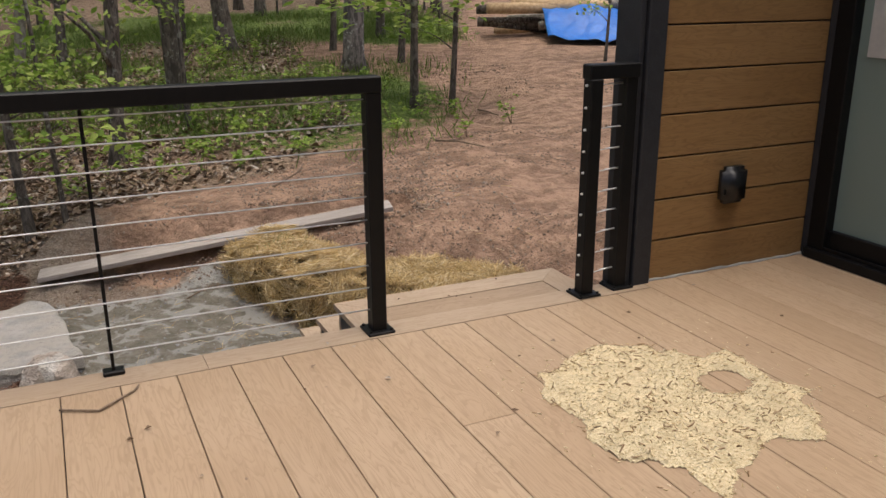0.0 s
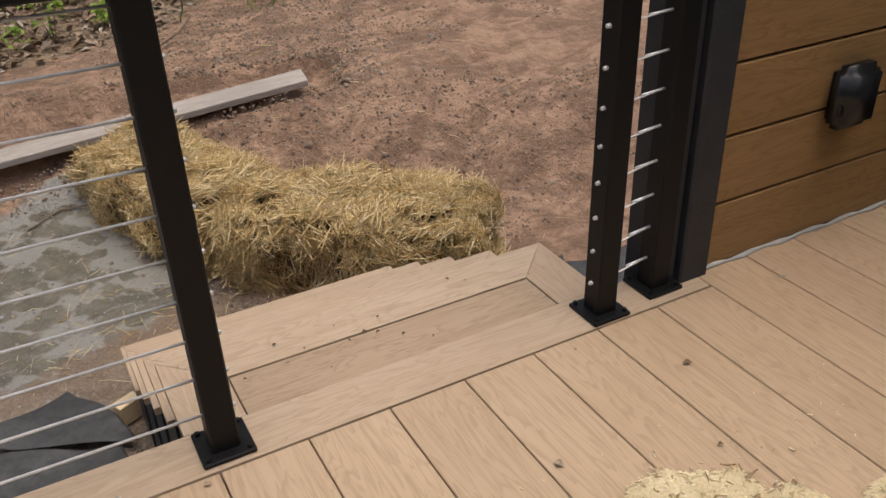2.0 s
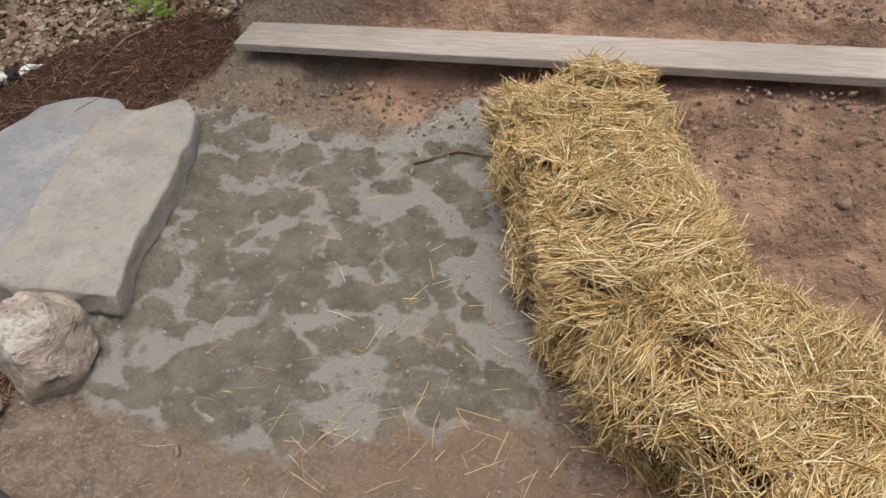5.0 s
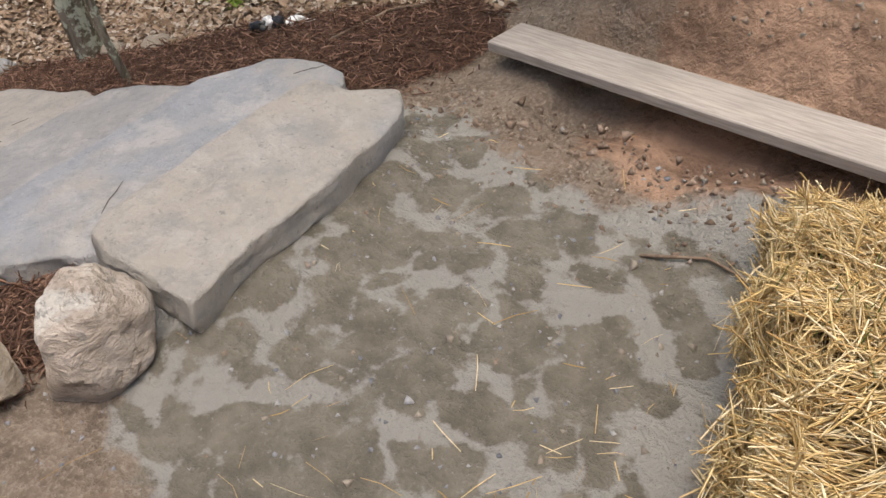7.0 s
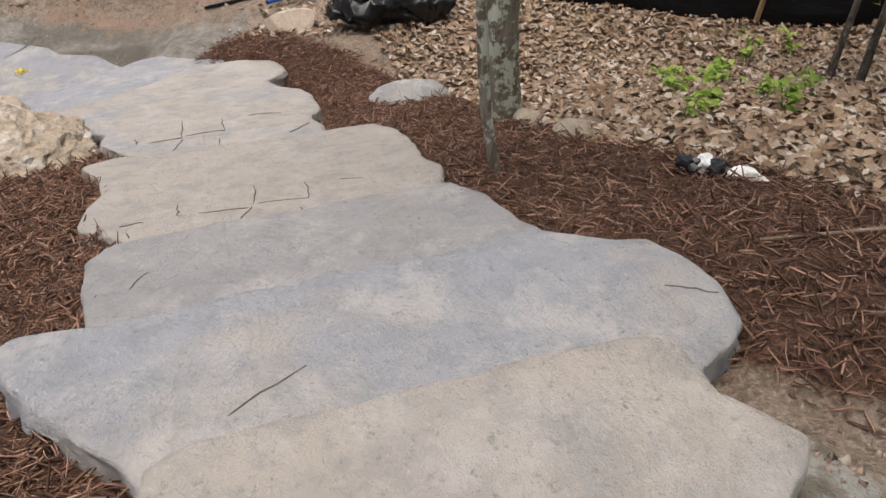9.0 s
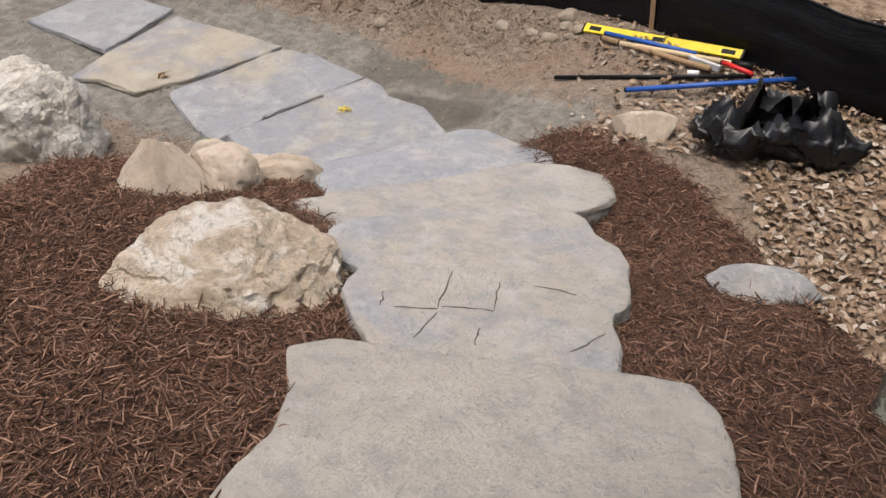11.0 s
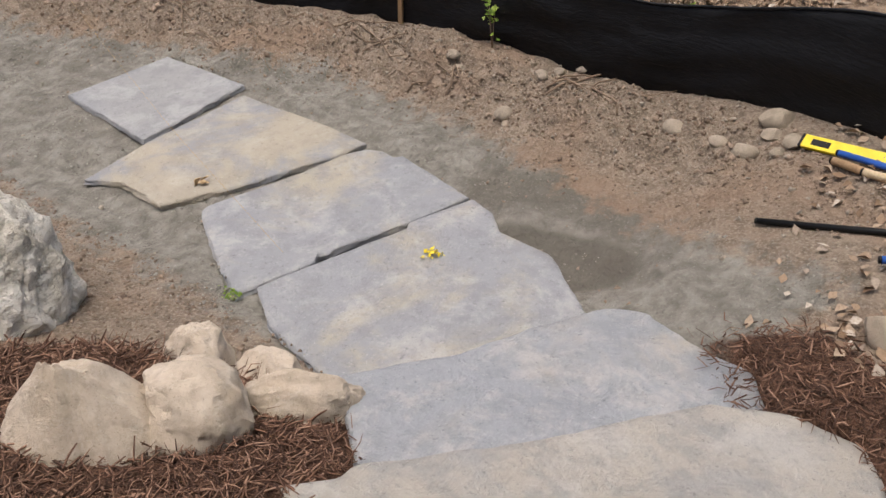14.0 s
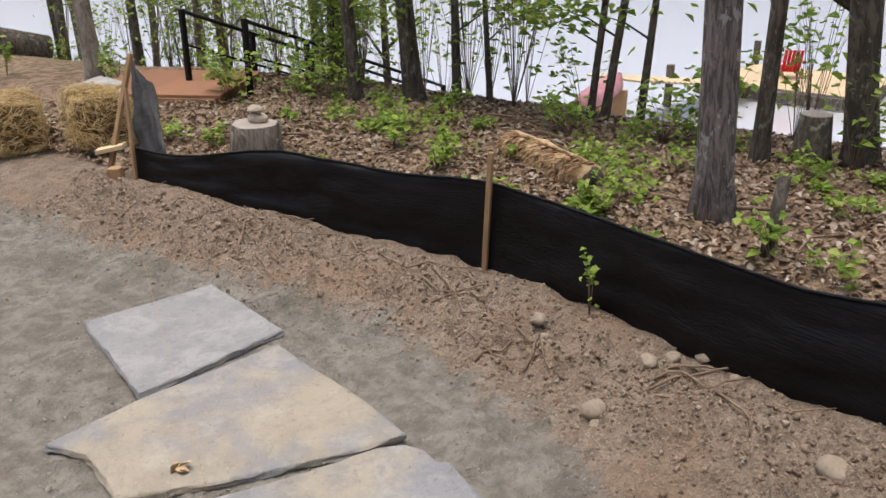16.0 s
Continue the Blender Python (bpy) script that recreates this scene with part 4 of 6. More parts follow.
stone(-3.60, 4.21, (0.42, 0.52, 0.345), 5, "large tan and white boulder beside the stone steps", rz=8, sink=0.90, cuts=5, rough=0.13, subdiv=6, ledge=0.05)
stone(-5.07, 2.08, (0.40, 0.45, 0.53), 17, "large pale granite boulder in the mulch", M_GRANITE, rz=30, sink=0.45, cuts=4, rough=0.15, subdiv=6, ledge=0.03)
stone(-1.64, 4.40, (0.25, 0.29, 0.29), 8, "pale tan boulder in the mulch", M_GRANITE, rz=50, sink=0.85, cuts=8, rough=0.14, subdiv=5, ledge=0.03)
stone(-0.32, 5.07, (0.17, 0.17, 0.19), 31, "angular pinkish boulder at the foot of a slab", M_PINKISH, rz=20, sink=0.15, cuts=8, rough=0.14, subdiv=5)
stone(-0.47, 4.80, (0.14, 0.15, 0.15), 32, "rounded tan rock beside a stone slab", rz=70, sink=0.3, cuts=9)
for x, y, r, s, rz, peak in ((-4.52, 3.40, (0.20, 0.23, 0.31), 51, 30, 0.85), (-4.74, 3.65, (0.19, 0.22, 0.20), 52, 20, 0.0), (-5.12, 3.36, (0.14, 0.16, 0.16), 53, 0, 0.1), (-5.03, 3.87, (0.14, 0.23, 0.16), 54, 30, 0.1), (-5.20, 3.62, (0.11, 0.15, 0.13), 55, 0, 0.2)):
    stone(x, y, r, s, "smooth tan field stone in a small pile", M_FIELD, "field_stone", rz, 0.38, "small rock pile", 2 if peak > 0.5 else 6, 0.12, 5, peak, 0.02)
stone(-6.22, 5.92, (0.16, 0.26, 0.13), 61, "tan rock at the edge of the mulch", M_FIELD, "field_stone", 10, 0.3, "edge rocks", 9, 0.06, 4)
stone(-4.58, 6.55, (0.14, 0.28, 0.11), 62, "flat grey rock in the mulch", M_SLABTAN, "field_stone", 5, 0.3, "edge rocks", 10, 0.1, 4)
for x, y, r, s in ((-8.18, 3.49, 0.065, 70), (-8.10, 4.64, 0.07, 71), (-8.06, 5.21, 0.085, 72), (-7.80, 5.08, 0.07, 73), (-7.84, 5.32, 0.06, 74), (-8.84, 3.85, 0.055, 75), (-8.69, 2.90, 0.05, 76), (-8.60, 2.99, 0.04, 81), (-8.11, 3.53, 0.028, 82), (-8.75, 3.70, 0.04, 83), (-8.58, 3.62, 0.05, 84), (-8.70, 4.05, 0.03, 85), (-7.92, 5.20, 0.05, 86), (-7.70, 5.25, 0.04, 87), (-2.95, 7.05, 0.10, 77), (-3.3, 6.93, 0.08, 78), (-5.05, 0.9, 0.06, 79), (-7.9, 4.92, 0.05, 80)):
    stone(x, y, (r, r * 1.25, r * 0.75), s, "rounded river stone lying on the soil", M_RIVER, "river_stone", s * 40, 0.3, "river stones", 4, 0.05, 3)

# ---- plank and lumber ----
plank = thing("plank", "long weathered grey plank lying on the soil", "plank")
a, b = Vector((-0.36, 7.03, -0.85)), Vector((2.47, 6.58, -0.485))
d = b - a
m = Matrix.Translation((a + b) / 2) @ d.to_track_quat("X", "Z").to_matrix().to_4x4()
part("board", block("board", (d.length, 0.20, 0.042), M_GREYWOOD, 0.004), plank, m=m @ pose(0, 0, 0, 4))
solo("lumber_offcut", block("lumber_offcut", (0.36, 0.09, 0.04), M_PALEWOOD, 0.003), "short pale lumber offcut on black fabric", "lumber", "lumber offcuts", m=pose(0.40, 3.90, -0.86, 0, 2, -12))
solo("lumber_offcut", block("lumber_offcut", (0.10, 0.06, 0.09), M_PALEWOOD, 0.003), "small pale wood block beside the steps", "lumber", "lumber offcuts", m=pose(0.86, 4.42, -0.93, 0, 0, 25))
solo("lumber_offcut", block("lumber_offcut", (0.13, 0.26, 0.04), M_PALEWOOD, 0.003), "pale lumber offcut by the fence", "lumber", "lumber offcuts", m=pose(-9.22, -1.75, float(surface(-9.22, -1.75)) + 0.24, 12, 0, 35))
solo("lumber_offcut", block("lumber_offcut", (0.10, 0.12, 0.10), M_STAKE, 0.006), "dark wood block by the fence", "lumber", "lumber offcuts", m=pose(-9.13, -1.60, float(surface(-9.13, -1.6)) + 0.07, 4, 3, 20))


# ---- straw bales ----
def bale(x, y, size, rz, seed, count, z=None):
    rng = np.random.RandomState(seed)
    z = float(ground_z(x, y)) if z is None else z
    ob = thing("straw_bale", "golden loose straw bale on bare soil", "straw bale", "straw bales", at=(x, y, z), rz=rz)
    bm = bmesh.new()
    bmesh.ops.create_cube(bm, size=1.0)
    bmesh.ops.subdivide_edges(bm, edges=bm.edges[:], cuts=14, use_grid_fill=True)
    for v in bm.verts:
        p = v.co * 2
        q = Vector([math.copysign(abs(c) ** 1.0, c) for c in p])
        r = max(1e-6, (abs(q.x) ** 7 + abs(q.y) ** 5 + abs(q.z) ** 5) ** (1 / 6))
        q = q / max(1.0, r)
        w = 0.91 + 0.08 * noise.fractal(q * 2.8 + Vector((seed, 0, 0)), 1, 2, 3)
        v.co = Vector((q.x * size[0] / 2 * w, q.y * size[1] / 2 * w, q.z * size[2] / 2 * w + size[2] / 2 - 0.03))
    part("core", finish("core", bm, M_STRAWCORE, True), ob, "packed straw core, coloured dark as shade between the stalks")
    half = np.array(size) / 2
    area = np.array([size[0] * size[1] * 1.5, size[0] * size[2] * 0.8, size[0] * size[2] * 0.8, size[1] * size[2] * 1.3, size[1] * size[2] * 1.3])
    face = rng.choice(5, count, p=area / area.sum())
    u, v = rng.uniform(-0.98, 0.98, count), rng.uniform(-0.98, 0.98, count)
    P, N = np.zeros((count, 3)), np.zeros((count, 3))
    for f, (ax, sg) in enumerate(((2, 1), (1, -1), (1, 1), (0, -1), (0, 1))):
        k = face == f
        o = [i for i in range(3) if i != ax]
        P[k, ax], P[k, o[0]], P[k, o[1]] = sg, u[k], v[k]
        N[k, ax] = sg
    r = np.maximum(1.0, (np.abs(P[:, 0]) ** 7 + np.abs(P[:, 1]) ** 5 + np.abs(P[:, 2]) ** 5) ** (1 / 6))
    P = P / r[:, None] * half * (rng.uniform(0.93, 1.05, (count, 1)) + 0.06 * fbm(P[:, 0] * 3 + P[:, 2] * 2, P[:, 1] * 2 + P[:, 2], 2.2, seed)[:, None])
    P[:, 2] += half[2] - 0.03
    seeds = rng.uniform(-1, 1, (170, 3)) * half * (1.1, 1.1, 1.1) + np.array([0, 0, half[2]])
    near = np.argmin(((P[:, None, :] - seeds[None]) ** 2).sum(2), 1)
    flow = rng.normal(size=(170, 3)) * (0.7, 1.5, 0.6)
    P = P + N * rng.uniform(-0.035, 0.05, 170)[near][:, None]
    t = flow[near] + rng.normal(size=(count, 3)) * 0.85
    t[:, 2] -= 0.45 * (face > 0)
    t -= N * (t * N).sum(1)[:, None] * 0.72
    t += N * 0.30 * np.abs(rng.normal(size=(count, 1)))
    t /= np.linalg.norm(t, axis=1)[:, None]
    L = rng.uniform(0.05, 0.19, count)
    part("straw", strands("straw", P - t * L[:, None] * 0.5, t, L, rng.uniform(0.0014, 0.0036, count), M_STRAW, rng, 0.22), ob, "tangled yellow straw stalks")
    for s in (-0.2, 0.2):
        pts = [(s * size[0], half[1] * 1.02 * math.cos(a), half[2] * 1.02 * math.sin(a) + half[2] - 0.03) for a in np.linspace(0, 2 * math.pi, 25)]
        part("twine", tube("twine", pts, [0.002] * 25, M_STRAW, 5, caps=False), ob)
    return ob


bale(1.46, 5.95, (1.26, 0.58, 0.44), -72, 1, 19000, -0.98)
bale(2.13, 4.95, (1.24, 0.60, 0.45), -40, 2, 22000, -0.98)
bale(-9.35, -3.55, (0.9, 0.55, 0.55), 60, 3, 3000)
bale(-9.85, -2.80, (0.9, 0.55, 0.55), 65, 4, 3000)
solo("stepping_slab", slab_mesh("stepping_slab", [(-10.6, -3.3), (-9.9, -2.9), (-10.1, -3.6), (-10.7, -3.9)], (-10.3, -2.2), 0.45, M_CONCRETE, 81, 0.02), "grey stone slab standing between straw bales", "stone")


# ---- landscape fabric and gravel ----
def sheet(name, corners, nu, nv, lift, mat, seed, curl=None):
    """A crumpled sheet of cloth laid over the ground between four corners."""
    c = [np.array(p, float) for p in corners]
    U, W = np.meshgrid(np.linspace(0, 1, nu), np.linspace(0, 1, nv))
    P = ((1 - U) * (1 - W))[..., None] * c[0] + (U * (1 - W))[..., None] * c[1] + (U * W)[..., None] * c[2] + ((1 - U) * W)[..., None] * c[3]
    Z = ground_z(P[..., 0], P[..., 1]) + 0.035 + lift * (0.55 + 0.6 * fbm(P[..., 0] * 1.6, P[..., 1] * 2.4, 2.6, seed, 3))
    if curl:
        k = smooth((W - 0.68) / 0.32)
        Z = Z + k * curl * (0.5 + 0.5 * np.sin(U * 5 + seed))
    V = np.concatenate([P, Z[..., None]], -1).reshape(-1, 3)
    i = (np.arange(nv - 1)[:, None] * nu + np.arange(nu - 1)[None]).ravel()
    me = fast(name, V, np.stack([i, i + 1, i + nu + 1, i + nu], 1), mat, True)
    return me


def cloth(corners, lift, seed, label, curl=None):
    ob = solo("landscape_fabric", sheet("landscape_fabric", corners, 40, 40, lift, M_FABRIC, seed, curl), label, "fabric", "black fabric sheets")
    k = ob.modifiers.new("thickness", "SOLIDIFY")
    k.thickness = 0.003
    return ob


cloth([(0.86, 4.20), (0.78, 4.46), (0.66, 4.64), (0.26, 4.46)], 0.05, 1, "black landscape fabric folded beside the stairs", 0.05)
cloth([(0.86, 3.70), (0.80, 4.22), (0.20, 4.44), (-0.25, 4.62)], 0.04, 2, "black landscape fabric rumpled over gravel beside the stairs", 0.03)
cloth([(2.10, 3.66), (2.70, 3.92), (3.00, 4.47), (2.26, 4.52)], 0.03, 3, "dusty black landscape fabric torn beside the stairs")
cloth([(2.88, 4.00), (3.20, 3.86), (3.45, 4.18), (2.92, 4.34)], 0.06, 4, "black landscape fabric curled up over gravel", 0.07)
cloth([(2.10, 4.60), (2.16, 4.40), (2.44, 4.34), (2.46, 4.56)], 0.10, 6, "black fabric scrap tucked under a straw bale", 0.05)


def pebbles(name, n, xr, yr, size, mat, seed, test=None, zfun=None, layers=1, label="", category="gravel"):
    """A bed of broken stones as one body of small faceted chips."""
    rng = np.random.RandomState(seed)
    x, y = rng.uniform(*xr, n), rng.uniform(*yr, n)
    if test is not None:
        k = test(x, y)
        x, y = x[k], y[k]
    n = len(x)
    base = np.array([(1, 1, 1), (1, -1, -1), (-1, 1, -1), (-1, -1, 1), (0.2, 0, 1.2), (0, 0.3, -1.2), (1.2, 0.2, 0), (-1.2, 0, 0.1)], float)
    hull = [(0, 4, 6), (0, 2, 4), (4, 3, 1), (4, 1, 6), (6, 1, 5), (6, 5, 0), (0, 5, 2), (2, 5, 7), (2, 7, 4), (4, 7, 3), (3, 7, 5), (3, 5, 1)]
    s = size * rng.lognormal(0, 0.35, n)
    R = rng.normal(size=(n, 3, 3))
    Q = np.linalg.qr(R)[0]
    P = (base[None] + rng.normal(0, 0.22, (n, 8, 3))) * (s[:, None, None] * rng.uniform(0.55, 1.0, (n, 1, 3)))
    P = np.einsum("nij,nkj->nki", Q, P)
    z = (surface if zfun is None else zfun)(x, y) + s * 0.08 + rng.uniform(0, 1, n) * s * (layers - 1)
    P += np.stack([x, y, z], 1)[:, None]
    F = (np.arange(n)[:, None, None] * 8 + np.array(hull)[None]).reshape(-1, 3)
    return solo(name, fast(name, P.reshape(-1, 3), F, mat), label, category, kind="stuff")


pebbles("gravel", 5200, (2.08, 3.3), (3.15, 4.15), 0.012, M_GRAVEL, 4, None, None, 2, "loose blue-grey crushed gravel beside the stairs")
pebbles("gravel", 3200, (0.2, 0.9), (3.1, 4.1), 0.012, M_GRAVEL, 5, None, None, 2, "loose grey gravel under the deck edge")


def open_soil(x, y):
    ok = zones(x, y)[0] < 0.3
    for corners, _, _ in SLABS + FLAGS:
        ok &= ~inside(x, y, corners)
    ok &= ~inside(x, y, [(-0.5, 6.86), (2.6, 6.36), (2.68, 6.80), (-0.42, 7.22)])
    ok &= ~inside(x, y, [(0.9, 2.5), (2.1, 2.5), (2.1, 4.6), (0.9, 4.6)])
    return ok


pebbles("soil_stones", 5200, (-9.2, -5.0), (-2.5, 6.6), 0.009, M_PEBBLE, 6, lambda x, y: open_soil(x, y) & (np.random.RandomState(1).rand(len(x)) < 0.12 + 0.9 * smooth((x - fence_x(y)) / -0.9 + 1.5)), label="small stones and clods on the soil bank", category="stones")
pebbles("soil_stones", 2200, (-0.6, 3.5), (4.6, 8.0), 0.007, M_PEBBLE, 7, lambda x, y: open_soil(x, y) & ((y > 6.3) | (np.random.RandomState(2).rand(len(x)) < 0.3)), label="small stones and clods on bare soil", category="stones")

# ---- sawdust on the deck ----
HEAP = [(1.28, 2.22), (1.45, 2.33), (1.70, 2.45), (1.86, 2.33), (2.08, 2.17), (2.13, 2.02), (2.20, 1.80), (2.02, 1.72), (1.93, 1.56), (1.72, 1.62), (1.44, 1.45), (1.40, 1.62), (1.24, 1.72), (1.33, 1.95)]


def heap_height(x, y):
    d = soft_in(x, y, HEAP, 0.34) - 0.5 + 0.16 * fbm(x, y, 14, 21, 3)
    hole = np.exp(-(((x - 1.93) / 0.10) ** 2 + ((y - 1.99) / 0.085) ** 2) ** 2)
    return np.clip(d, 0, 0.2) * 0.085 * (1 + 0.7 * fbm(x, y, 13, 22, 4)) - hole * 0.04


hx, hy = np.meshgrid(np.arange(1.15, 2.30, 0.009), np.arange(1.35, 2.55, 0.009))
hz = heap_height(hx, hy)
keep = (hz > 0.0006)
idx = np.arange(hx.size).reshape(hx.shape)
q = keep[:-1, :-1] & keep[1:, :-1] & keep[:-1, 1:] & keep[1:, 1:]
F = np.stack([idx[:-1, :-1][q], idx[:-1, 1:][q], idx[1:, 1:][q], idx[1:, :-1][q]], 1)
pile = thing("sawdust_pile", "pale yellow sawdust spilled on the deck", "sawdust")
part("dust", fast("dust", np.stack([hx, hy, hz + 0.001], -1).reshape(-1, 3), F, M_SAWDUST, True), pile)
rng = np.random.RandomState(8)
n = 9000
x, y = rng.uniform(1.15, 2.3, n), rng.uniform(1.35, 2.55, n)
h = heap_height(x, y)
k = h > np.where(rng.rand(n) < 0.04, -0.01, 0.0005)
x, y, h = x[k], y[k], np.maximum(h[k], 0)
dv = rng.normal(size=(len(x), 3)) * (1, 1, 0.2)
part("shaving_layer", strands("shaving_layer", np.stack([x, y, h + 0.004], 1), dv, rng.uniform(0.004, 0.016, len(x)), rng.uniform(0.0008, 0.0024, len(x)), M_CHIP, rng, 0.6), pile, "curled wood shavings")
b = rng.choice(len(x), 320)
bits = part("dark_bits", strands("dark_bits", np.stack([x[b], y[b], h[b] + 0.009], 1), rng.normal(size=(320, 3)) * (1, 1, 0.15), rng.uniform(0.008, 0.035, 320), rng.uniform(0.0012, 0.003, 320), M_STAKE, rng, 0.5), pile)
tagged(bits, "brown bark bits", kind="stuff")


# ---- silt fence ----
def fence():
    ob = thing("silt_fence", "black silt fence fabric on wooden stakes", "fence")
    ys = np.concatenate([np.linspace(-1.55, 7.0, 150), np.linspace(7.1, 22.0, 90)])
    fx = fence_x(ys)
    fx = np.convolve(np.pad(fx, 6, "edge"), np.ones(13) / 13, "valid")
    stakes = (-1.5, 2.22, 5.85, 7.6, 9.6, 12.0, 15.0, 18.0, 21.0)
    sag = np.array([min(abs(y - s) for s in stakes) for y in ys])
    gz = ground_z(fx + 0.05, ys)
    top = gz + 0.62 - 0.015 * smooth(sag / 0.9)
    top = np.where(ys < 0.5, top - 0.26 * smooth((0.5 - ys) / 1.8), top)
    top = top - 0.055 * smooth((2.3 - ys) / 1.0)
    rows = 14
    V = []
    for r in range(rows):
        k = r / (rows - 1)
        bulge = 0.04 * math.sin(k * math.pi) * (0.4 + fbm(ys, ys * 0 + k * 2.0, 2.0, 31)) + 0.02 * fbm(ys * 2, ys * 0 + k * 6, 3.0, 32)
        V.append(np.stack([fx + bulge * smooth(sag / 0.35), ys, gz - 0.03 + (top - gz + 0.03) * k], 1))
    V = np.concatenate(V)
    w = len(ys)
    i = (np.arange(rows - 1)[:, None] * w + np.arange(w - 1)[None]).ravel()
    f = part("fabric", fast("fabric", V, np.stack([i, i + 1, i + w + 1, i + w], 1), M_FENCE, True), ob)
    f.modifiers.new("thickness", "SOLIDIFY").thickness = 0.004
    part("hem", tube("hem", [tuple(map(float, v)) for v in V[(rows - 1) * w:]], [0.009] * w, M_FENCE, 6), ob, "rolled top hem")
    for j, s in enumerate(stakes):
        x = float(np.interp(s, ys, fx))
        z = float(ground_z(x, s))
        part("stake", block("stake", (0.028, 0.038, 1.02), M_STAKE, 0.003), ob, "wooden stake", m=pose(x + 0.035, s, z + 0.34, (3, -4, 5)[j % 3], (-4, 3, -3)[j % 3]))
    # the torn end folds up over a leaning stake
    part("stake", block("stake", (0.04, 0.045, 1.35), M_STAKE, 0.003), ob, "leaning wooden stake", m=pose(-9.30, -1.72, -2.25, -10, -14, 10))
    U, W = np.meshgrid(np.linspace(0, 1, 16), np.linspace(0, 1, 18))
    P = np.stack([-9.32 - 0.28 * W - 0.05 * U, -1.52 - 0.30 * W + 0.42 * U * (1 - 0.55 * W), -2.62 + 0.62 * U * 0 + 0.95 * W - 0.25 * U * W], -1)
    P[..., 0] += 0.04 * fbm(U * 4, W * 5, 1.5, 33)
    i = (np.arange(17)[:, None] * 16 + np.arange(15)[None]).ravel()
    f = part("fabric_end", fast("fabric_end", P.reshape(-1, 3), np.stack([i, i + 1, i + 17, i + 16], 1), M_FABRIC, True), ob, "grey loose end of the fabric")
    f.modifiers.new("thickness", "SOLIDIFY").thickness = 0.004


fence()

# ---- tools by the fence ----
gz = lambda x, y: float(surface(x, y))
lv = thing("spirit_level", "yellow box spirit level lying by the fence", "level")
a, b = Vector((-7.76, 5.36, gz(-7.76, 5.36) + 0.07)), Vector((-7.16, 6.54, gz(-7.16, 6.54) + 0.10))
d = b - a
m = Matrix.Translation((a + b) / 2) @ d.to_track_quat("X", "Z").to_matrix().to_4x4() @ pose(0, 0, 0, -50)
body = part("body", block("body", (d.length, 0.028, 0.075), M_YELLOW, 0.003), lv, m=m)
for s in (-0.42, 0.0, 0.42):
    part("window", block("window", (0.11, 0.031, 0.042), M_BLACK, 0.004), lv, "black vial window", m=m @ pose(s * d.length, 0, 0))
for s in (-0.5, 0.5):
    part("end_cap", block("end_cap", (0.02, 0.030, 0.077), M_BLACK, 0.003), lv, m=m @ pose(s * d.length, 0, 0))


def pole(name, label, category, p, q, r, mat, tip=None):
    ob = thing(name, label, category, "hand tools")
    P, Q = [Vector((x, y, gz(x, y) + h)) for x, y, h in (p, q)]
    part("shaft", tube("shaft", [P, (P + Q) / 2, Q], [r, r * 1.05, r], mat, 10), ob)
    if tip:
        part("grip", tube("grip", [Q - (Q - P).normalized() * 0.16, Q], [r * 1.6, r * 1.6], tip, 10), ob)
    part("end_cap", tube("end_cap", [P, P + (P - Q).normalized() * 0.012], [r * 1.1, r * 0.9], M_BLACK, 10), ob)
    return ob


pole("steel_bar", "black steel digging bar with a white band", "bar", (-7.09, 5.23, 0.03), (-6.92, 6.60, 0.06), 0.016, M_BLACK)
band = tube("band", [(-6.985, 6.17, gz(-6.985, 6.17) + 0.055), (-6.976, 6.25, gz(-6.976, 6.25) + 0.056)], [0.0195, 0.0195], M_WHITE, 12)
part("band", band, bpy.data.objects["steel_bar"], "white tape band")
pole("broom_pole", "blue metal pole lying on leaves", "pole", (-6.73, 5.76, 0.05), (-6.95, 6.98, 0.06), 0.018, M_BLUE)
pole("broom_pole", "bright blue pole beside the level", "pole", (-7.60, 5.54, 0.05), (-7.22, 6.22, 0.05), 0.017, M_BLUE)
pole("shovel_handle", "pale wooden tool handle with a black grip", "tool handle", (-7.43, 5.66, 0.04), (-7.05, 6.62, 0.06), 0.020, M_PALEWOOD, M_BLACK)
pole("shovel_handle", "weathered brown wooden tool handle on leaves", "tool handle", (-7.56, 5.52, 0.04), (-7.00, 6.32, 0.06), 0.021, M_STAKE)
pole("pliers", "red-handled tool lying across the poles", "hand tool", (-7.05, 6.40, 0.08), (-6.90, 6.60, 0.09), 0.017, M_RED)
clamp = thing("small_level", "small grey-green level beside the tool handles", "level", "hand tools", at=(-7.06, 6.28, gz(-7.06, 6.28) + 0.06), rz=62)
part("body", block("body", (0.24, 0.03, 0.05), M_PAPER, 0.004), clamp)
part("vial", block("vial", (0.05, 0.034, 0.02), M_GREEN, 0.003), clamp, "green vial")

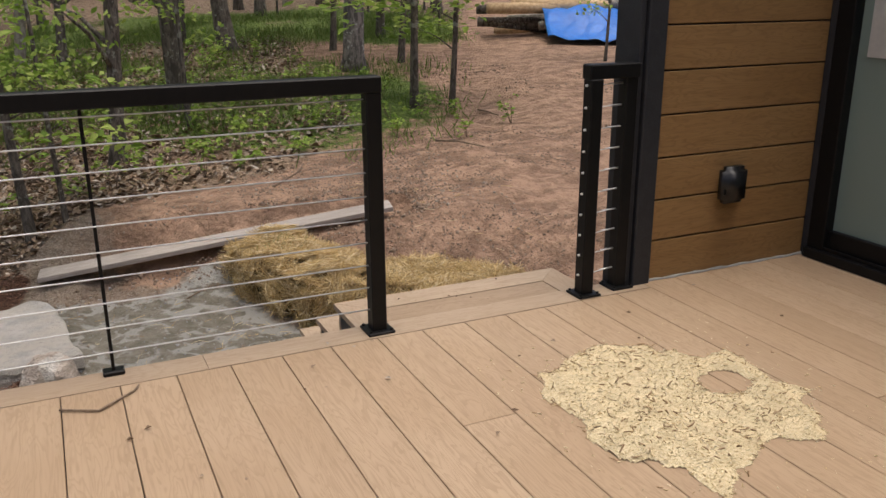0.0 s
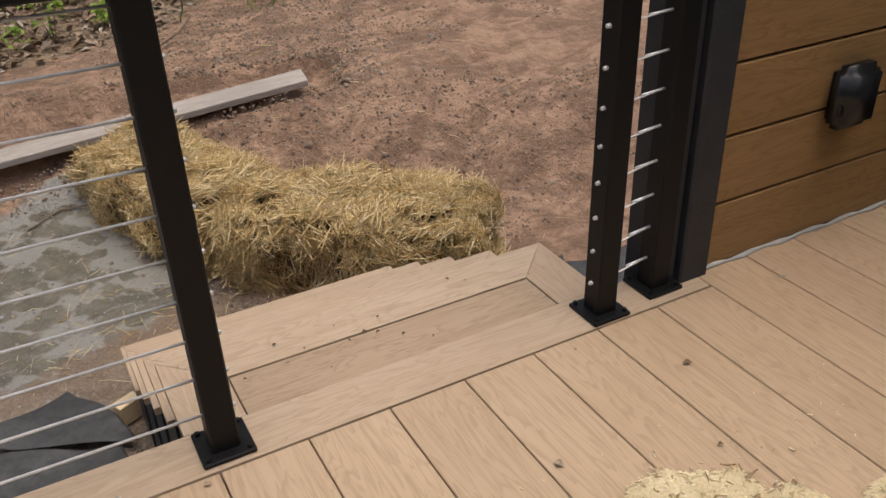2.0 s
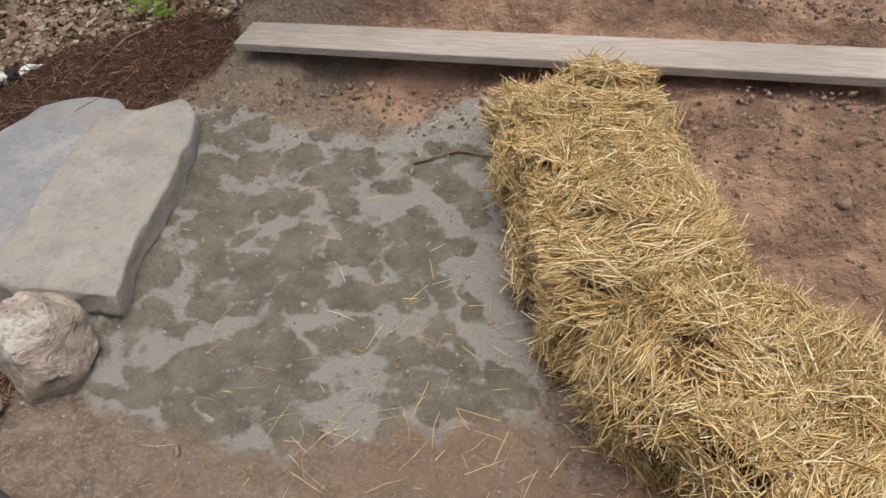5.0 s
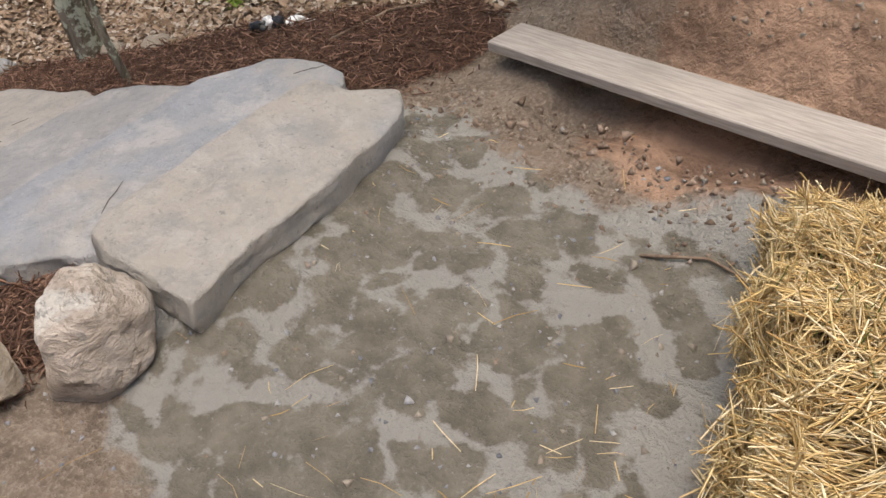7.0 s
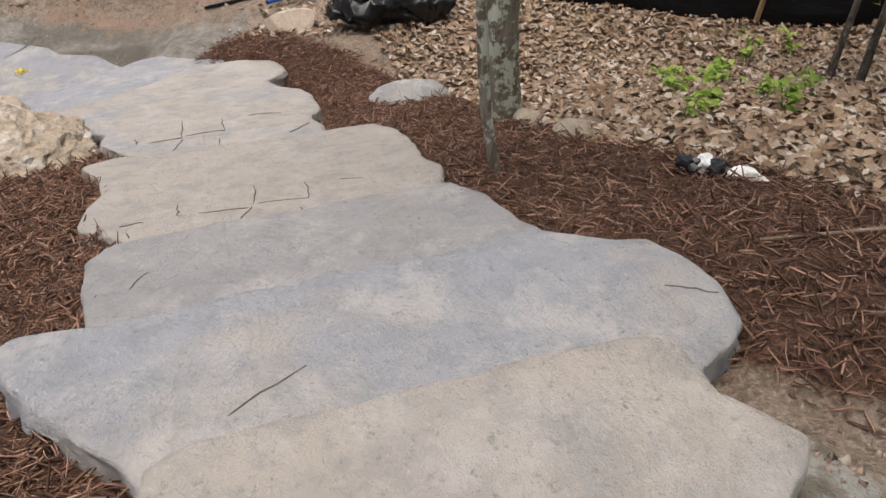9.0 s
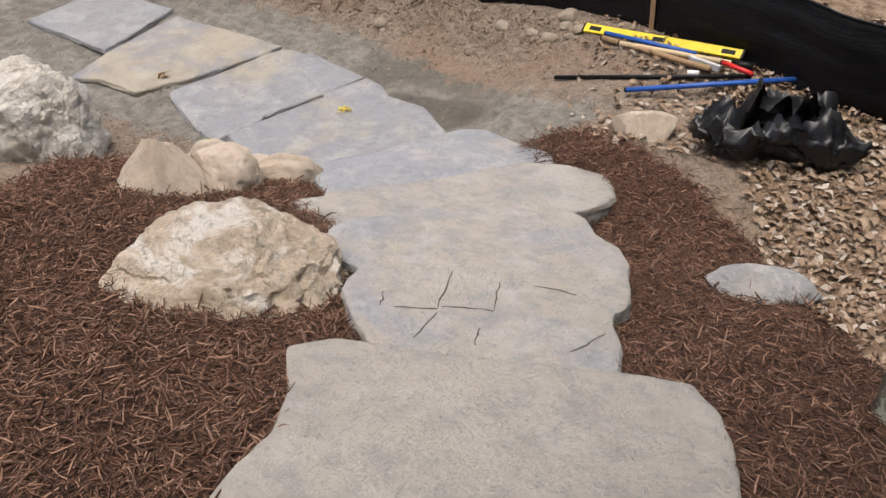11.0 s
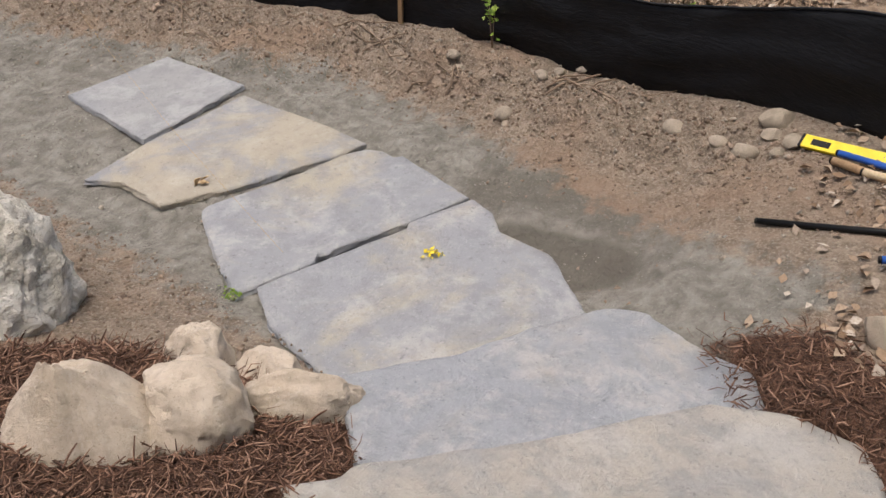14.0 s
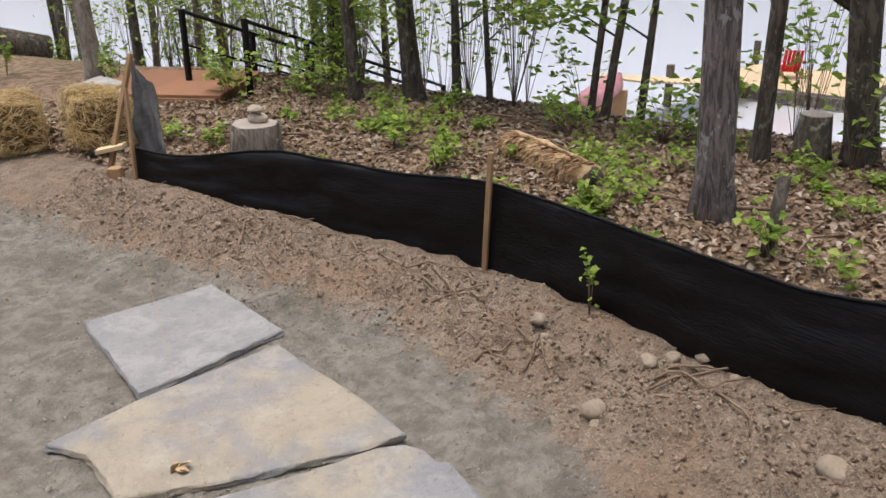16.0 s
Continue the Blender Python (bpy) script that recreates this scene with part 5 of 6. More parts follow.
rng = np.random.RandomState(12)
U, W = np.meshgrid(np.linspace(0, 2 * np.pi, 60), np.linspace(0, 1, 28))
R = (0.42 * np.sin(np.pi * (0.12 + 0.76 * W)) ** 0.7) * (1 + 0.35 * fbm(np.cos(U) * 2 + W * 2, np.sin(U) * 2, 1.6, 41))
X, Y = -6.12 + R * np.cos(U) * 0.75, 6.68 + R * np.sin(U) * 1.15
Z = ground_z(X, Y) + 0.24 * W * (1 + 0.8 * fbm(np.cos(U) * 4, np.sin(U) * 4 + W * 7, 1.6, 42)) + 0.03
i = (np.arange(27)[:, None] * 60 + np.arange(59)[None]).ravel()
solo("plastic_sheeting", fast("plastic_sheeting", np.stack([X, Y, Z], -1).reshape(-1, 3), np.stack([i, i + 1, i + 61, i + 60], 1), M_PLASTIC, True), "crumpled black plastic sheeting on dry leaves", "plastic sheet")


# ---- trees ----
def crown_points(rng, n, centre, radius, clumps):
    c = centre + rng.normal(size=(clumps, 3)) * radius * 0.55
    k = rng.randint(0, clumps, n)
    return c[k] + rng.normal(size=(n, 3)) * np.array(radius) * 0.17


def tree_kind(name, label, height, r, bark, leaf, seed, crown_at, crown_r, n, lean=0.0, low=0, sides=14, leaf_size=0.10, flare=0.55):
    """One tree at the origin: trunk with root flare, limbs, crown of many leaves."""
    rng = np.random.RandomState(seed)
    ob = thing(name, label, "tree", "woodland trees")
    steps = 16
    hs = np.linspace(0, 1, steps) ** 1.25
    bend = rng.normal(0, 0.018 * height, 2)
    axis = [Vector((lean * height * h + bend[0] * math.sin(h * 3.0), bend[1] * math.sin(h * 2.4), height * h - 0.15)) for h in hs]
    rad = [r * (1 + flare * math.exp(-h * height / 0.22)) * (1 - 0.82 * h) + 0.004 for h in hs]
    part("trunk", tube("trunk", axis, rad, bark, sides, True, 0.14, seed), ob)
    ends = []
    for i in range(7 + low):
        h = rng.uniform(0.5, 0.95) if i < 7 else rng.uniform(0.12, 0.4)
        p = Vector(np.array([np.interp(h, hs, [a[j] for a in axis]) for j in range(3)]))
        a, L = rng.uniform(0, 6.28), (0.16 if i < 7 else 0.10) * height * rng.uniform(0.6, 1.2)
        q = p + Vector((math.cos(a) * L, math.sin(a) * L, L * rng.uniform(0.1, 0.7)))
        mid = (p + q) / 2 + Vector((0, 0, L * 0.08))
        rr = max(0.006, r * (1 - h) * 0.45)
        part("limb", tube("limb", [p, mid, q], [rr, rr * 0.6, rr * 0.2], bark, 6), ob)
        ends.append((np.array(q), L, i >= 7))
    P = [crown_points(rng, n, np.array([axis[-1][0], axis[-1][1], height * crown_at]), np.array(crown_r), 26)]
    for q, L, is_low in ends:
        P.append(q + rng.normal(size=(60 if is_low else 40, 3)) * L * np.array([0.35, 0.35, 0.22]))
    part("crown", leaves("crown", np.concatenate(P), leaf_size, leaf, rng, 0.6), ob, "fresh green leaves")
    return ob


KINDS = [
    tree_kind("maple_tree", "grey-barked slender maple with light green leaves", 11, 0.11, M_BARK, M_GREEN, 1, 0.84, (1.5, 1.5, 1.6), 1500, 0.01, 3),
    tree_kind("oak_tree", "dark-barked oak with an uneven crown", 14, 0.17, M_PINEBARK, M_GREEN, 2, 0.84, (2.0, 2.0, 1.9), 1800, -0.02, 1),
    tree_kind("birch_tree", "pale-barked birch with thin limbs", 10, 0.085, M_BIRCH, M_GREEN, 3, 0.84, (1.2, 1.2, 1.5), 1100, 0.03, 3),
    tree_kind("sapling_tree", "thin dark sapling with sparse leaves", 5.5, 0.028, M_BARK, M_GREEN, 4, 0.8, (0.7, 0.7, 0.9), 260, 0.03, 6, 8, 0.085),
    tree_kind("pine_tree", "rough-barked pine with lichen patches", 15, 0.235, M_PINEBARK, M_PINE, 5, 0.86, (1.8, 1.8, 2.0), 1700, 0.0, 0, 20),
]
for i, ob in enumerate(KINDS):
    ob.matrix_world = pose(-20 + 9 * i, 46 + 3 * i, float(ground_z(-20 + 9 * i, 46 + 3 * i)))


def plant(kind, x, y, s=1.0, rz=None, lean=(0, 0), wide=1.0):
    rz = (x * 137 + y * 71) % 360 if rz is None else rz
    m = pose(x, y, float(ground_z(x, y)) - 0.03, lean[0], lean[1], rz) @ Matrix.Diagonal((s * wide, s * wide, s, 1))
    return copy_thing(KINDS[kind], m)


# the wood on the hill
for kind, x, y, s, wide in ((1, 4.5, 13.3, 0.95, 1.05), (0, 3.1, 16.3, 1.1, 1.35), (0, 0.44, 8.9, 0.8, 0.85), (2, -0.5, 16.5, 0.9, 1.2), (3, 4.25, 10.2, 1.0, 1.9), (3, 4.7, 10.0, 1.0, 1.3), (3, 5.5, 13.7, 1.1, 1.7), (3, -0.38, 7.6, 0.9, 1.5), (0, 0.2, 15.8, 0.8, 0.9), (0, 6.4, 17.0, 0.9, 0.9), (3, 4.9, 15.6, 1.2, 1.6), (3, 8.7, 12.2, 0.9, 1.0)):
    plant(kind, x, y, s, None, (0, 0), wide)
rng = np.random.RandomState(77)
for i in range(84):
    x, y = rng.uniform(-9, 12), rng.uniform(16, 34)
    if x > 5 + (y - 10) * 0.42 and y < 26:
        continue
    plant(int(rng.choice((0, 1, 2, 3, 3, 0))), x, y, rng.uniform(0.8, 1.2), None, (rng.normal(0, 2), rng.normal(0, 2)))
for i in range(16):
    plant(int(rng.choice((0, 3, 3, 2))), rng.uniform(-5, 1.5), rng.uniform(9.5, 16), rng.uniform(0.7, 1.1), None, (rng.normal(0, 3), rng.normal(0, 3)))
# along the shore
for kind, x, y, s, wide, lean in ((4, -10.55, 3.34, 1.0, 0.56, (-4, 0)), (0, -12.3, 3.24, 1.1, 0.6, (-3, 1)), (0, -12.6, 4.02, 1.1, 1.1, (3, 6)), (3, -12.92, 1.31, 1.1, 1.2, (0, 2)), (3, -12.97, 1.45, 1.2, 1.3, (0, 4)), (3, -13.1, 1.80, 1.2, 1.2, (1, 1)), (0, -12.83, -0.89, 1.0, 1.0, (0, 0)), (0, -12.4, -1.44, 1.0, 0.7, (0, 0)), (0, -13.75, -2.94, 1.0, 0.8, (0, 0)), (3, -13.1, -0.47, 1.1, 1.6, (0, 0)), (3, -13.3, -0.13, 1.0, 1.2, (0, 3)), (2, -11.4, -5.0, 1.0, 1.3, (0, -4))):
    plant(kind, x, y, s, None, lean, wide)
for i in range(24):
    y = rng.uniform(-17, -1.6)
    plant(int(rng.choice((0, 0, 3, 1, 3))), -13.0 - rng.uniform(0, 4.0) + max(0, -y - 8) * 0.25, y, rng.uniform(0.75, 1.05), None, (rng.normal(0, 2), rng.normal(0, 2)), rng.uniform(0.45, 0.75))
for i in range(4):
    plant(3, rng.uniform(-14.5, -12.5), rng.uniform(-2.5, -0.4), rng.uniform(0.5, 0.8), None, (rng.normal(0, 5), rng.normal(0, 5)), 0.9)
# the young tree beside the steps and its neighbour
near = thing("young_tree", "thin young tree with grey bark in the mulch", "tree", "woodland trees", at=(-2.34, 6.476, -1.56))
STEM = [(0, 0.01, -0.12), (0, 0, 0), (-0.01, -0.036, 0.17), (-0.02, -0.065, 0.34), (-0.025, -0.08, 0.53), (-0.03, -0.095, 0.77), (-0.04, -0.128, 1.08), (-0.05, -0.18, 1.7), (-0.03, -0.22, 2.6), (-0.06, -0.30, 3.6)]
part("trunk", tube("trunk", STEM, [0.024, 0.023, 0.0225, 0.022, 0.022, 0.021, 0.020, 0.018, 0.013, 0.004], M_LICHEN, 16, True, 0.25, 9), near)
tall = thing("young_tree", "young tree with pale lichen patches behind the mulch", "tree", "woodland trees", at=(-3.45, 6.86, float(surface(-3.45, 6.86))))
TALL = [(0, 0.01, -0.15), (0, 0, 0.0), (-0.01, -0.028, 0.25), (-0.018, -0.048, 0.58), (-0.008, -0.022, 1.02), (0.02, 0.03, 1.8), (0.05, 0.12, 3.2), (0.10, 0.15, 5.0), (0.06, 0.30, 6.6)]
part("trunk", tube("trunk", TALL, [0.095, 0.088, 0.082, 0.080, 0.078, 0.072, 0.055, 0.034, 0.008], M_LICHEN, 22, True, 0.22, 4), tall)
rng = np.random.RandomState(9)
for ob, stem, n, L in ((near, STEM, 5, 0.5), (tall, TALL, 8, 0.9)):
    for i in range(n):
        p, a = Vector(stem[-2 - i % 2]) - Vector((0, 0, 0.1 * i)), rng.uniform(0, 6.28)
        d = Vector((math.cos(a), math.sin(a), 0.45)) * L * rng.uniform(0.7, 1.2)
        part("limb", tube("limb", [p, p + d * 0.5 + Vector((0, 0, 0.05)), p + d], [0.012, 0.008, 0.003], M_LICHEN, 6), ob)
    part("crown", leaves("crown", crown_points(rng, 130 * n, np.array([0.0, 0.1, stem[-2][2] + 0.3]), np.array([L, L, L * 1.2]), 24), 0.10, M_GREEN, rng, 0.6), ob, "fresh green leaves")
for x, y, lean in ((-0.1, 7.55, 0), (-3.9, 9.2, 10), (-3.4, 9.0, -6)):
    plant(3, x, y, 0.7, None, (0, lean), 1.1)


# ---- low plants ----
def shrub(x, y, r, h, n, seed, label="low green seedling with soft leaves", size=0.07):
    rng = np.random.RandomState(seed)
    z = float(surface(x, y))
    ob = thing("seedling", label, "plant", "seedlings", at=(x, y, z))
    tips = []
    for i in range(max(3, n // 14)):
        a, k = rng.uniform(0, 6.28), rng.uniform(0.3, 1.0)
        tip = Vector((math.cos(a) * r * k, math.sin(a) * r * k, h * rng.uniform(0.5, 1.0)))
        part("stem", tube("stem", [(0, 0, -0.02), tip * 0.5 + Vector((0, 0, h * 0.12)), tip], [0.004, 0.003, 0.0015], M_TWIG, 5), ob)
        tips.append(np.array(tip))
    k = rng.randint(0, len(tips), n)
    P = np.array(tips)[k] * rng.uniform(0.55, 1.05, (n, 1)) + rng.normal(size=(n, 3)) * np.array([r, r, h]) * 0.16
    P[:, 2] = np.maximum(P[:, 2], 0.02)
    part("foliage", leaves("foliage", P, size, M_GREEN, rng, 0.35), ob)
    return ob


rng = np.random.RandomState(90)
for i in range(60):
    x, y = rng.uniform(-12.8, -9.7), rng.uniform(-2.2, 5.6)
    shrub(x, y, rng.uniform(0.15, 0.38), rng.uniform(0.08, 0.26), int(rng.uniform(20, 80)), 100 + i)
for x, y, r, h, n in ((-11.6, -2.7, 0.42, 0.62, 190), (-12.2, -1.6, 0.6, 0.5, 200), (-12.5, -2.2, 0.5, 0.55, 150), (-12.4, 2.3, 0.5, 0.6, 170), (-12.2, 1.4, 0.4, 0.45, 120), (-10.9, 0.2, 0.3, 0.35, 70), (-9.8, 3.95, 0.25, 0.4, 46), (-9.75, 4.35, 0.25, 0.3, 40)):
    shrub(x, y, r, h, n, int(abs(x * 97 + y * 31)), "leafy green undergrowth beside the shore path", 0.09)
for i in range(26):
    x, y = rng.uniform(-4.8, -0.9), rng.uniform(7.5, 9.6)
    shrub(x, y, rng.uniform(0.08, 0.22), rng.uniform(0.08, 0.3), int(rng.uniform(10, 36)), 200 + i)
for i in range(70):
    x, y = rng.uniform(-2, 5), rng.uniform(8.0, 15)
    shrub(x, y, rng.uniform(0.15, 0.4), rng.uniform(0.15, 0.45), int(rng.uniform(20, 70)), 300 + i)
shrub(-8.93, 3.12, 0.09, 0.44, 30, 401, "small yellow-green weed against the silt fence", 0.05)

n = 60000
x, y = rng.uniform(-3.5, 9.5, n), rng.uniform(8.0, 22, n)
k = zones(x, y)[4] * smooth(0.6 + fbm(x, y, 1.3, 61)) > rng.rand(n)
x, y = x[k], y[k]
dv = np.stack([rng.normal(0, 0.45, len(x)), rng.normal(0, 0.45, len(x)), np.ones(len(x))], 1)
solo("grass", strands("grass", np.stack([x, y, surface(x, y) - 0.01], 1), dv, rng.uniform(0.06, 0.24, len(x)), 0.006, M_GRASS, rng, 0.4), "patchy fresh green woodland grass", "grass", kind="stuff")


for x, y, r, h, n in ((-13.0, 0.35, 0.8, 2.6, 330), (-13.4, -0.5, 0.8, 2.8, 330), (-13.1, -1.9, 0.6, 1.6, 200), (-12.9, 4.6, 0.8, 2.6, 260), (-13.6, 3.4, 0.7, 2.2, 200), (-13.6, -3.0, 0.7, 2.4, 220)):
    shrub(x, y, r, h, n, int(abs(x * 31 + y * 97)), "tall many-stemmed green sapling on the shore", 0.10)
for i in range(26):
    x, y = rng.uniform(-15.8, -12.9), rng.uniform(-9.5, -1.8)
    shrub(x, y, rng.uniform(0.6, 1.1), rng.uniform(1.8, 3.6), int(rng.uniform(150, 260)), 700 + i, "tall many-stemmed green sapling on the shore", 0.10)
for x, y, r, h, n in ((-13.3, -0.15, 0.6, 2.3, 170), (-13.5, 0.25, 0.5, 1.9, 120), (-13.4, 3.3, 0.5, 1.7, 110), (-12.6, 2.75, 0.4, 0.9, 90), (-12.3, 4.0, 0.4, 1.0, 90), (-13.0, 1.2, 0.4, 0.8, 70)):
    shrub(x, y, r, h, n, int(abs(x * 53 + y * 29)), "light green sapling with loose leaves by the water", 0.10)
for i in range(46):
    x, y = rng.uniform(-14.5, -8.8), rng.uniform(-14, -4.6)
    shrub(x, y, rng.uniform(0.2, 0.5), rng.uniform(0.2, 0.6), int(rng.uniform(40, 100)), 600 + i, "low green woodland undergrowth", 0.08)
old = thing("fallen_trunk", "mossy fallen tree trunk in the woods", "log")
part("wood", tube("wood", [(-13.5 + 0.9 * k, -9.4 - 0.35 * k + 0.1 * math.sin(k), float(ground_z(-13.5 + 0.9 * k, -9.4 - 0.35 * k)) + 0.22) for k in range(8)], [0.3, 0.31, 0.3, 0.29, 0.3, 0.28, 0.27, 0.25], M_BARK, 14, True, 0.25, 3), old)


# ---- litter ----
def litter(name, n, xr, yr, test, size, label, mat=M_LEAF, seed=1, tilt=0.35):
    rng = np.random.RandomState(seed)
    x, y = rng.uniform(*xr, n), rng.uniform(*yr, n)
    k = test(x, y, rng)
    x, y = x[k], y[k]
    P = np.stack([x, y, surface(x, y) + rng.uniform(0.004, 0.035, len(x))], 1)
    return solo(name, leaves(name, P, size, mat, rng, tilt), label, "leaves", kind="stuff")


litter("dry_leaves", 34000, (-14.5, -9.2), (-4.5, 7.5), lambda x, y, r: zones(x, y)[3] > 0.4, 0.06, "brown dry leaf litter along the shore", seed=3)
litter("dry_leaves", 38000, (-7.8, 0.8), (6.2, 11.5), lambda x, y, r: (zones(x, y)[3] > 0.4) & (zones(x, y)[0] < 0.6), 0.058, "brown and grey dry leaf litter", seed=4)
litter("dry_leaves", 22000, (-4, 7), (7.6, 18), lambda x, y, r: zones(x, y)[3] > 0.4, 0.08, "dry leaf litter under the trees", seed=5)
litter("dry_leaves", 1400, (-8.0, -5.9), (5.0, 7.2), lambda x, y, r: r.rand(len(x)) < smooth((y - 5.2) / 0.9), 0.06, "dry leaves blown against the fence", seed=6)


def mulch(name, n, corners, seed):
    rng = np.random.RandomState(seed)
    c = np.array(corners)
    x, y = rng.uniform(c[:, 0].min() - 0.15, c[:, 0].max() + 0.15, n), rng.uniform(c[:, 1].min() - 0.15, c[:, 1].max() + 0.15, n)
    k = soft_in(x, y, corners, 0.4) + rng.normal(0, 0.12, n) > 0.42
    for o, _, _ in SLABS[:-1]:
        k &= ~inside(x, y, np.mean(o, 0) + (np.array(o) - np.mean(o, 0)) * 0.97)
    x, y = x[k], y[k]
    m = len(x)
    dv = np.stack([rng.normal(size=m), rng.normal(size=m), rng.normal(0, 0.28, m)], 1)
    P = np.stack([x, y, surface(x, y) + rng.uniform(0.0, 0.03, m)], 1)
    return solo(name, strands(name, P, dv, rng.uniform(0.02, 0.085, m), rng.uniform(0.0016, 0.0048, m), M_MULCH, rng, 0.3), "dark red-brown shredded bark mulch", "mulch", kind="stuff")


mulch("mulch_shreds", 72000, MULCH[0], 1)
mulch("mulch_shreds", 42000, MULCH[1], 2)

rng = np.random.RandomState(15)
n = 620
x = np.concatenate([rng.normal(1.0, 0.45, 170), rng.uniform(-0.3, 3.6, 220)])
y = np.concatenate([rng.normal(5.1, 0.45, 170), rng.uniform(4.5, 7.2, 220)])
k = open_soil(x, y)
x, y = x[k], y[k]
dv = np.stack([rng.normal(size=len(x)), rng.normal(size=len(x)), rng.normal(0, 0.08, len(x))], 1)
solo("loose_straw", strands("loose_straw", np.stack([x, y, surface(x, y) + 0.008], 1), dv, rng.uniform(0.03, 0.15, len(x)), 0.0016, M_STRAW, rng, 0.15), "scattered straw stalks on the soil", "straw", kind="stuff")


def twig(pts, r, label="bare brown twig on the ground", group="twigs"):
    ob = thing("twig", label, "twig", group)
    P = [Vector((x, y, float(surface(x, y)) + h + r * 0.6)) for x, y, h in pts]
    part("stem", tube("stem", P, [r * (1 - 0.5 * i / len(P)) for i in range(len(P))], M_TWIG, 6), ob)
    return ob


twig([(0.66, 6.31, 0), (0.85, 6.36, 0.01), (1.05, 6.32, 0)], 0.006, "thin dark twig on stone dust")
for k in range(34):
    y = rng.uniform(-1.2, 4.6)
    x = float(fence_x(y)) + rng.uniform(0.12, 0.95)
    a, L, pts = rng.uniform(0.7, 2.6), rng.uniform(0.2, 0.8), []
    for i in range(6):
        pts.append((x, y, 0.005 + 0.02 * math.sin(i * 0.63)))
        a += rng.normal(0, 0.28)
        x, y = x + L / 5 * math.cos(a), y + L / 5 * math.sin(a)
    twig(pts, rng.uniform(0.003, 0.009), "dry root lying on the soil bank", "roots")
for k in range(26):
    x, y = (rng.uniform(-12.5, -9.8), rng.uniform(-1, 5)) if k % 2 else (rng.uniform(-1, 5), rng.uniform(6.9, 11))
    a, L = rng.uniform(0, 6.28), rng.uniform(0.3, 1.0)
    twig([(x, y, 0.02), (x + 0.5 * L * math.cos(a), y + 0.5 * L * math.sin(a), 0.04), (x + L * math.cos(a + 0.2), y + L * math.sin(a + 0.2), 0.02)], rng.uniform(0.006, 0.018), "fallen dry branch on leaf litter", "fallen branches")
for pts in ([(-0.22, 2.78), (-0.10, 2.72), (0.02, 2.82), (0.04, 2.86)],):
    ob = thing("twig", "thin dark twig lying on the deck", "twig", "twigs")
    part("stem", tube("stem", [(x, y, 0.008) for x, y in pts], [0.004, 0.0045, 0.004, 0.003], M_TWIG, 6), ob)
n = 46
x, y = rng.uniform(-0.6, 3.1, n), rng.uniform(1.2, 2.95, n)
solo("deck_debris", leaves("deck_debris", np.stack([x, y, np.full(n, 0.006)], 1), 0.022, M_LEAF, rng, 0.15), "small leaf bits scattered on the deck", "leaves", kind="stuff")
k = rng.randint(0, 5, 95)
x, y = rng.uniform(0.95, 2.02, 95), 3.34 + RUN * k - rng.uniform(0.03, 0.27, 95)
solo("stair_debris", leaves("stair_debris", np.stack([x, y, -RISE * k + 0.005], 1), 0.011, M_SPECK, rng, 0.2), "small dark leaf bits scattered on the steps", "leaves", kind="stuff")

# ---- beyond the fence ----
log = thing("log", "short rotten log with shaggy bark on leaf litter", "log", at=(-10.98, 1.80, float(ground_z(-10.98, 1.80)) + 0.06), rz=60)
part("wood", tube("wood", [(-0.62 + 0.155 * i, 0.02 * math.sin(i), 0.01 * math.cos(2 * i)) for i in range(9)], [0.15, 0.155, 0.15, 0.152, 0.148, 0.15, 0.145, 0.14, 0.135], M_CUT, 18, True, 0.25, 4), log)
part("end_face", tube("end_face", [(0.615, 0, 0), (0.632, 0, 0)], [0.128, 0.12], M_BARK, 18, True, 0.2, 5), log, "dark rotted end")
n = 900
a, L = rng.uniform(0.2, 2.9, n), rng.uniform(0.03, 0.10, n)
P = np.stack([rng.uniform(-0.6, 0.6, n), 0.15 * np.cos(a), 0.15 * np.sin(a)], 1)
part("bark_fibre", strands("bark_fibre", P, np.stack([rng.normal(0, 0.4, n), np.cos(a) * 0.4 - np.sin(a), np.sin(a) * 0.4 - np.abs(np.cos(a))], 1), L, 0.007, M_STAKE, rng, 0.3), log)


def stump(x, y, r, h, label):
    ob = thing("stump", label, "tree stump", "stumps", at=(x, y, float(ground_z(x, y))))
    part("bark", tube("bark", [(0, 0, -0.1), (0, 0, h * 0.3), (0, 0, h)], [r * 1.35, r * 1.05, r], M_BARK, 18, True, 0.2, x), ob)
    part("cut_face", tube("cut_face", [(0, 0, h - 0.005), (0, 0, h + 0.006)], [r * 0.93, r * 0.9], M_GREYWOOD, 18, False, 0.15, x), ob, "grey sawn top")
    return ob


stump(-10.15, -0.85, 0.24, 0.30, "old grey tree stump beyond the fence")
stump(-12.5, 3.62, 0.15, 0.42, "pale cut tree stump by the shore")
for x, z, r, s in ((-10.2, 0.34, 0.085, 91), (-10.17, 0.43, 0.065, 92)):
    solo("cairn_stone", rock("cairn_stone", (r, r * 1.2, r * 0.7), M_FIELD, s, 3, 0.05, 3), "small tan stone balanced on a stump", "rock", "stump stones", m=pose(x, -0.85, float(ground_z(-10.15, -0.85)) + z))
shortpost = thing("wooden_peg", "short dark wooden peg in the ground", "post", at=(-9.98, 3.86, float(ground_z(-9.98, 3.86))))
part("shaft", tube("shaft", [(0, 0, -0.1), (0.01, 0.03, 0.25), (0.03, 0.05, 0.55)], [0.05, 0.045, 0.04], M_BARK, 9), shortpost)

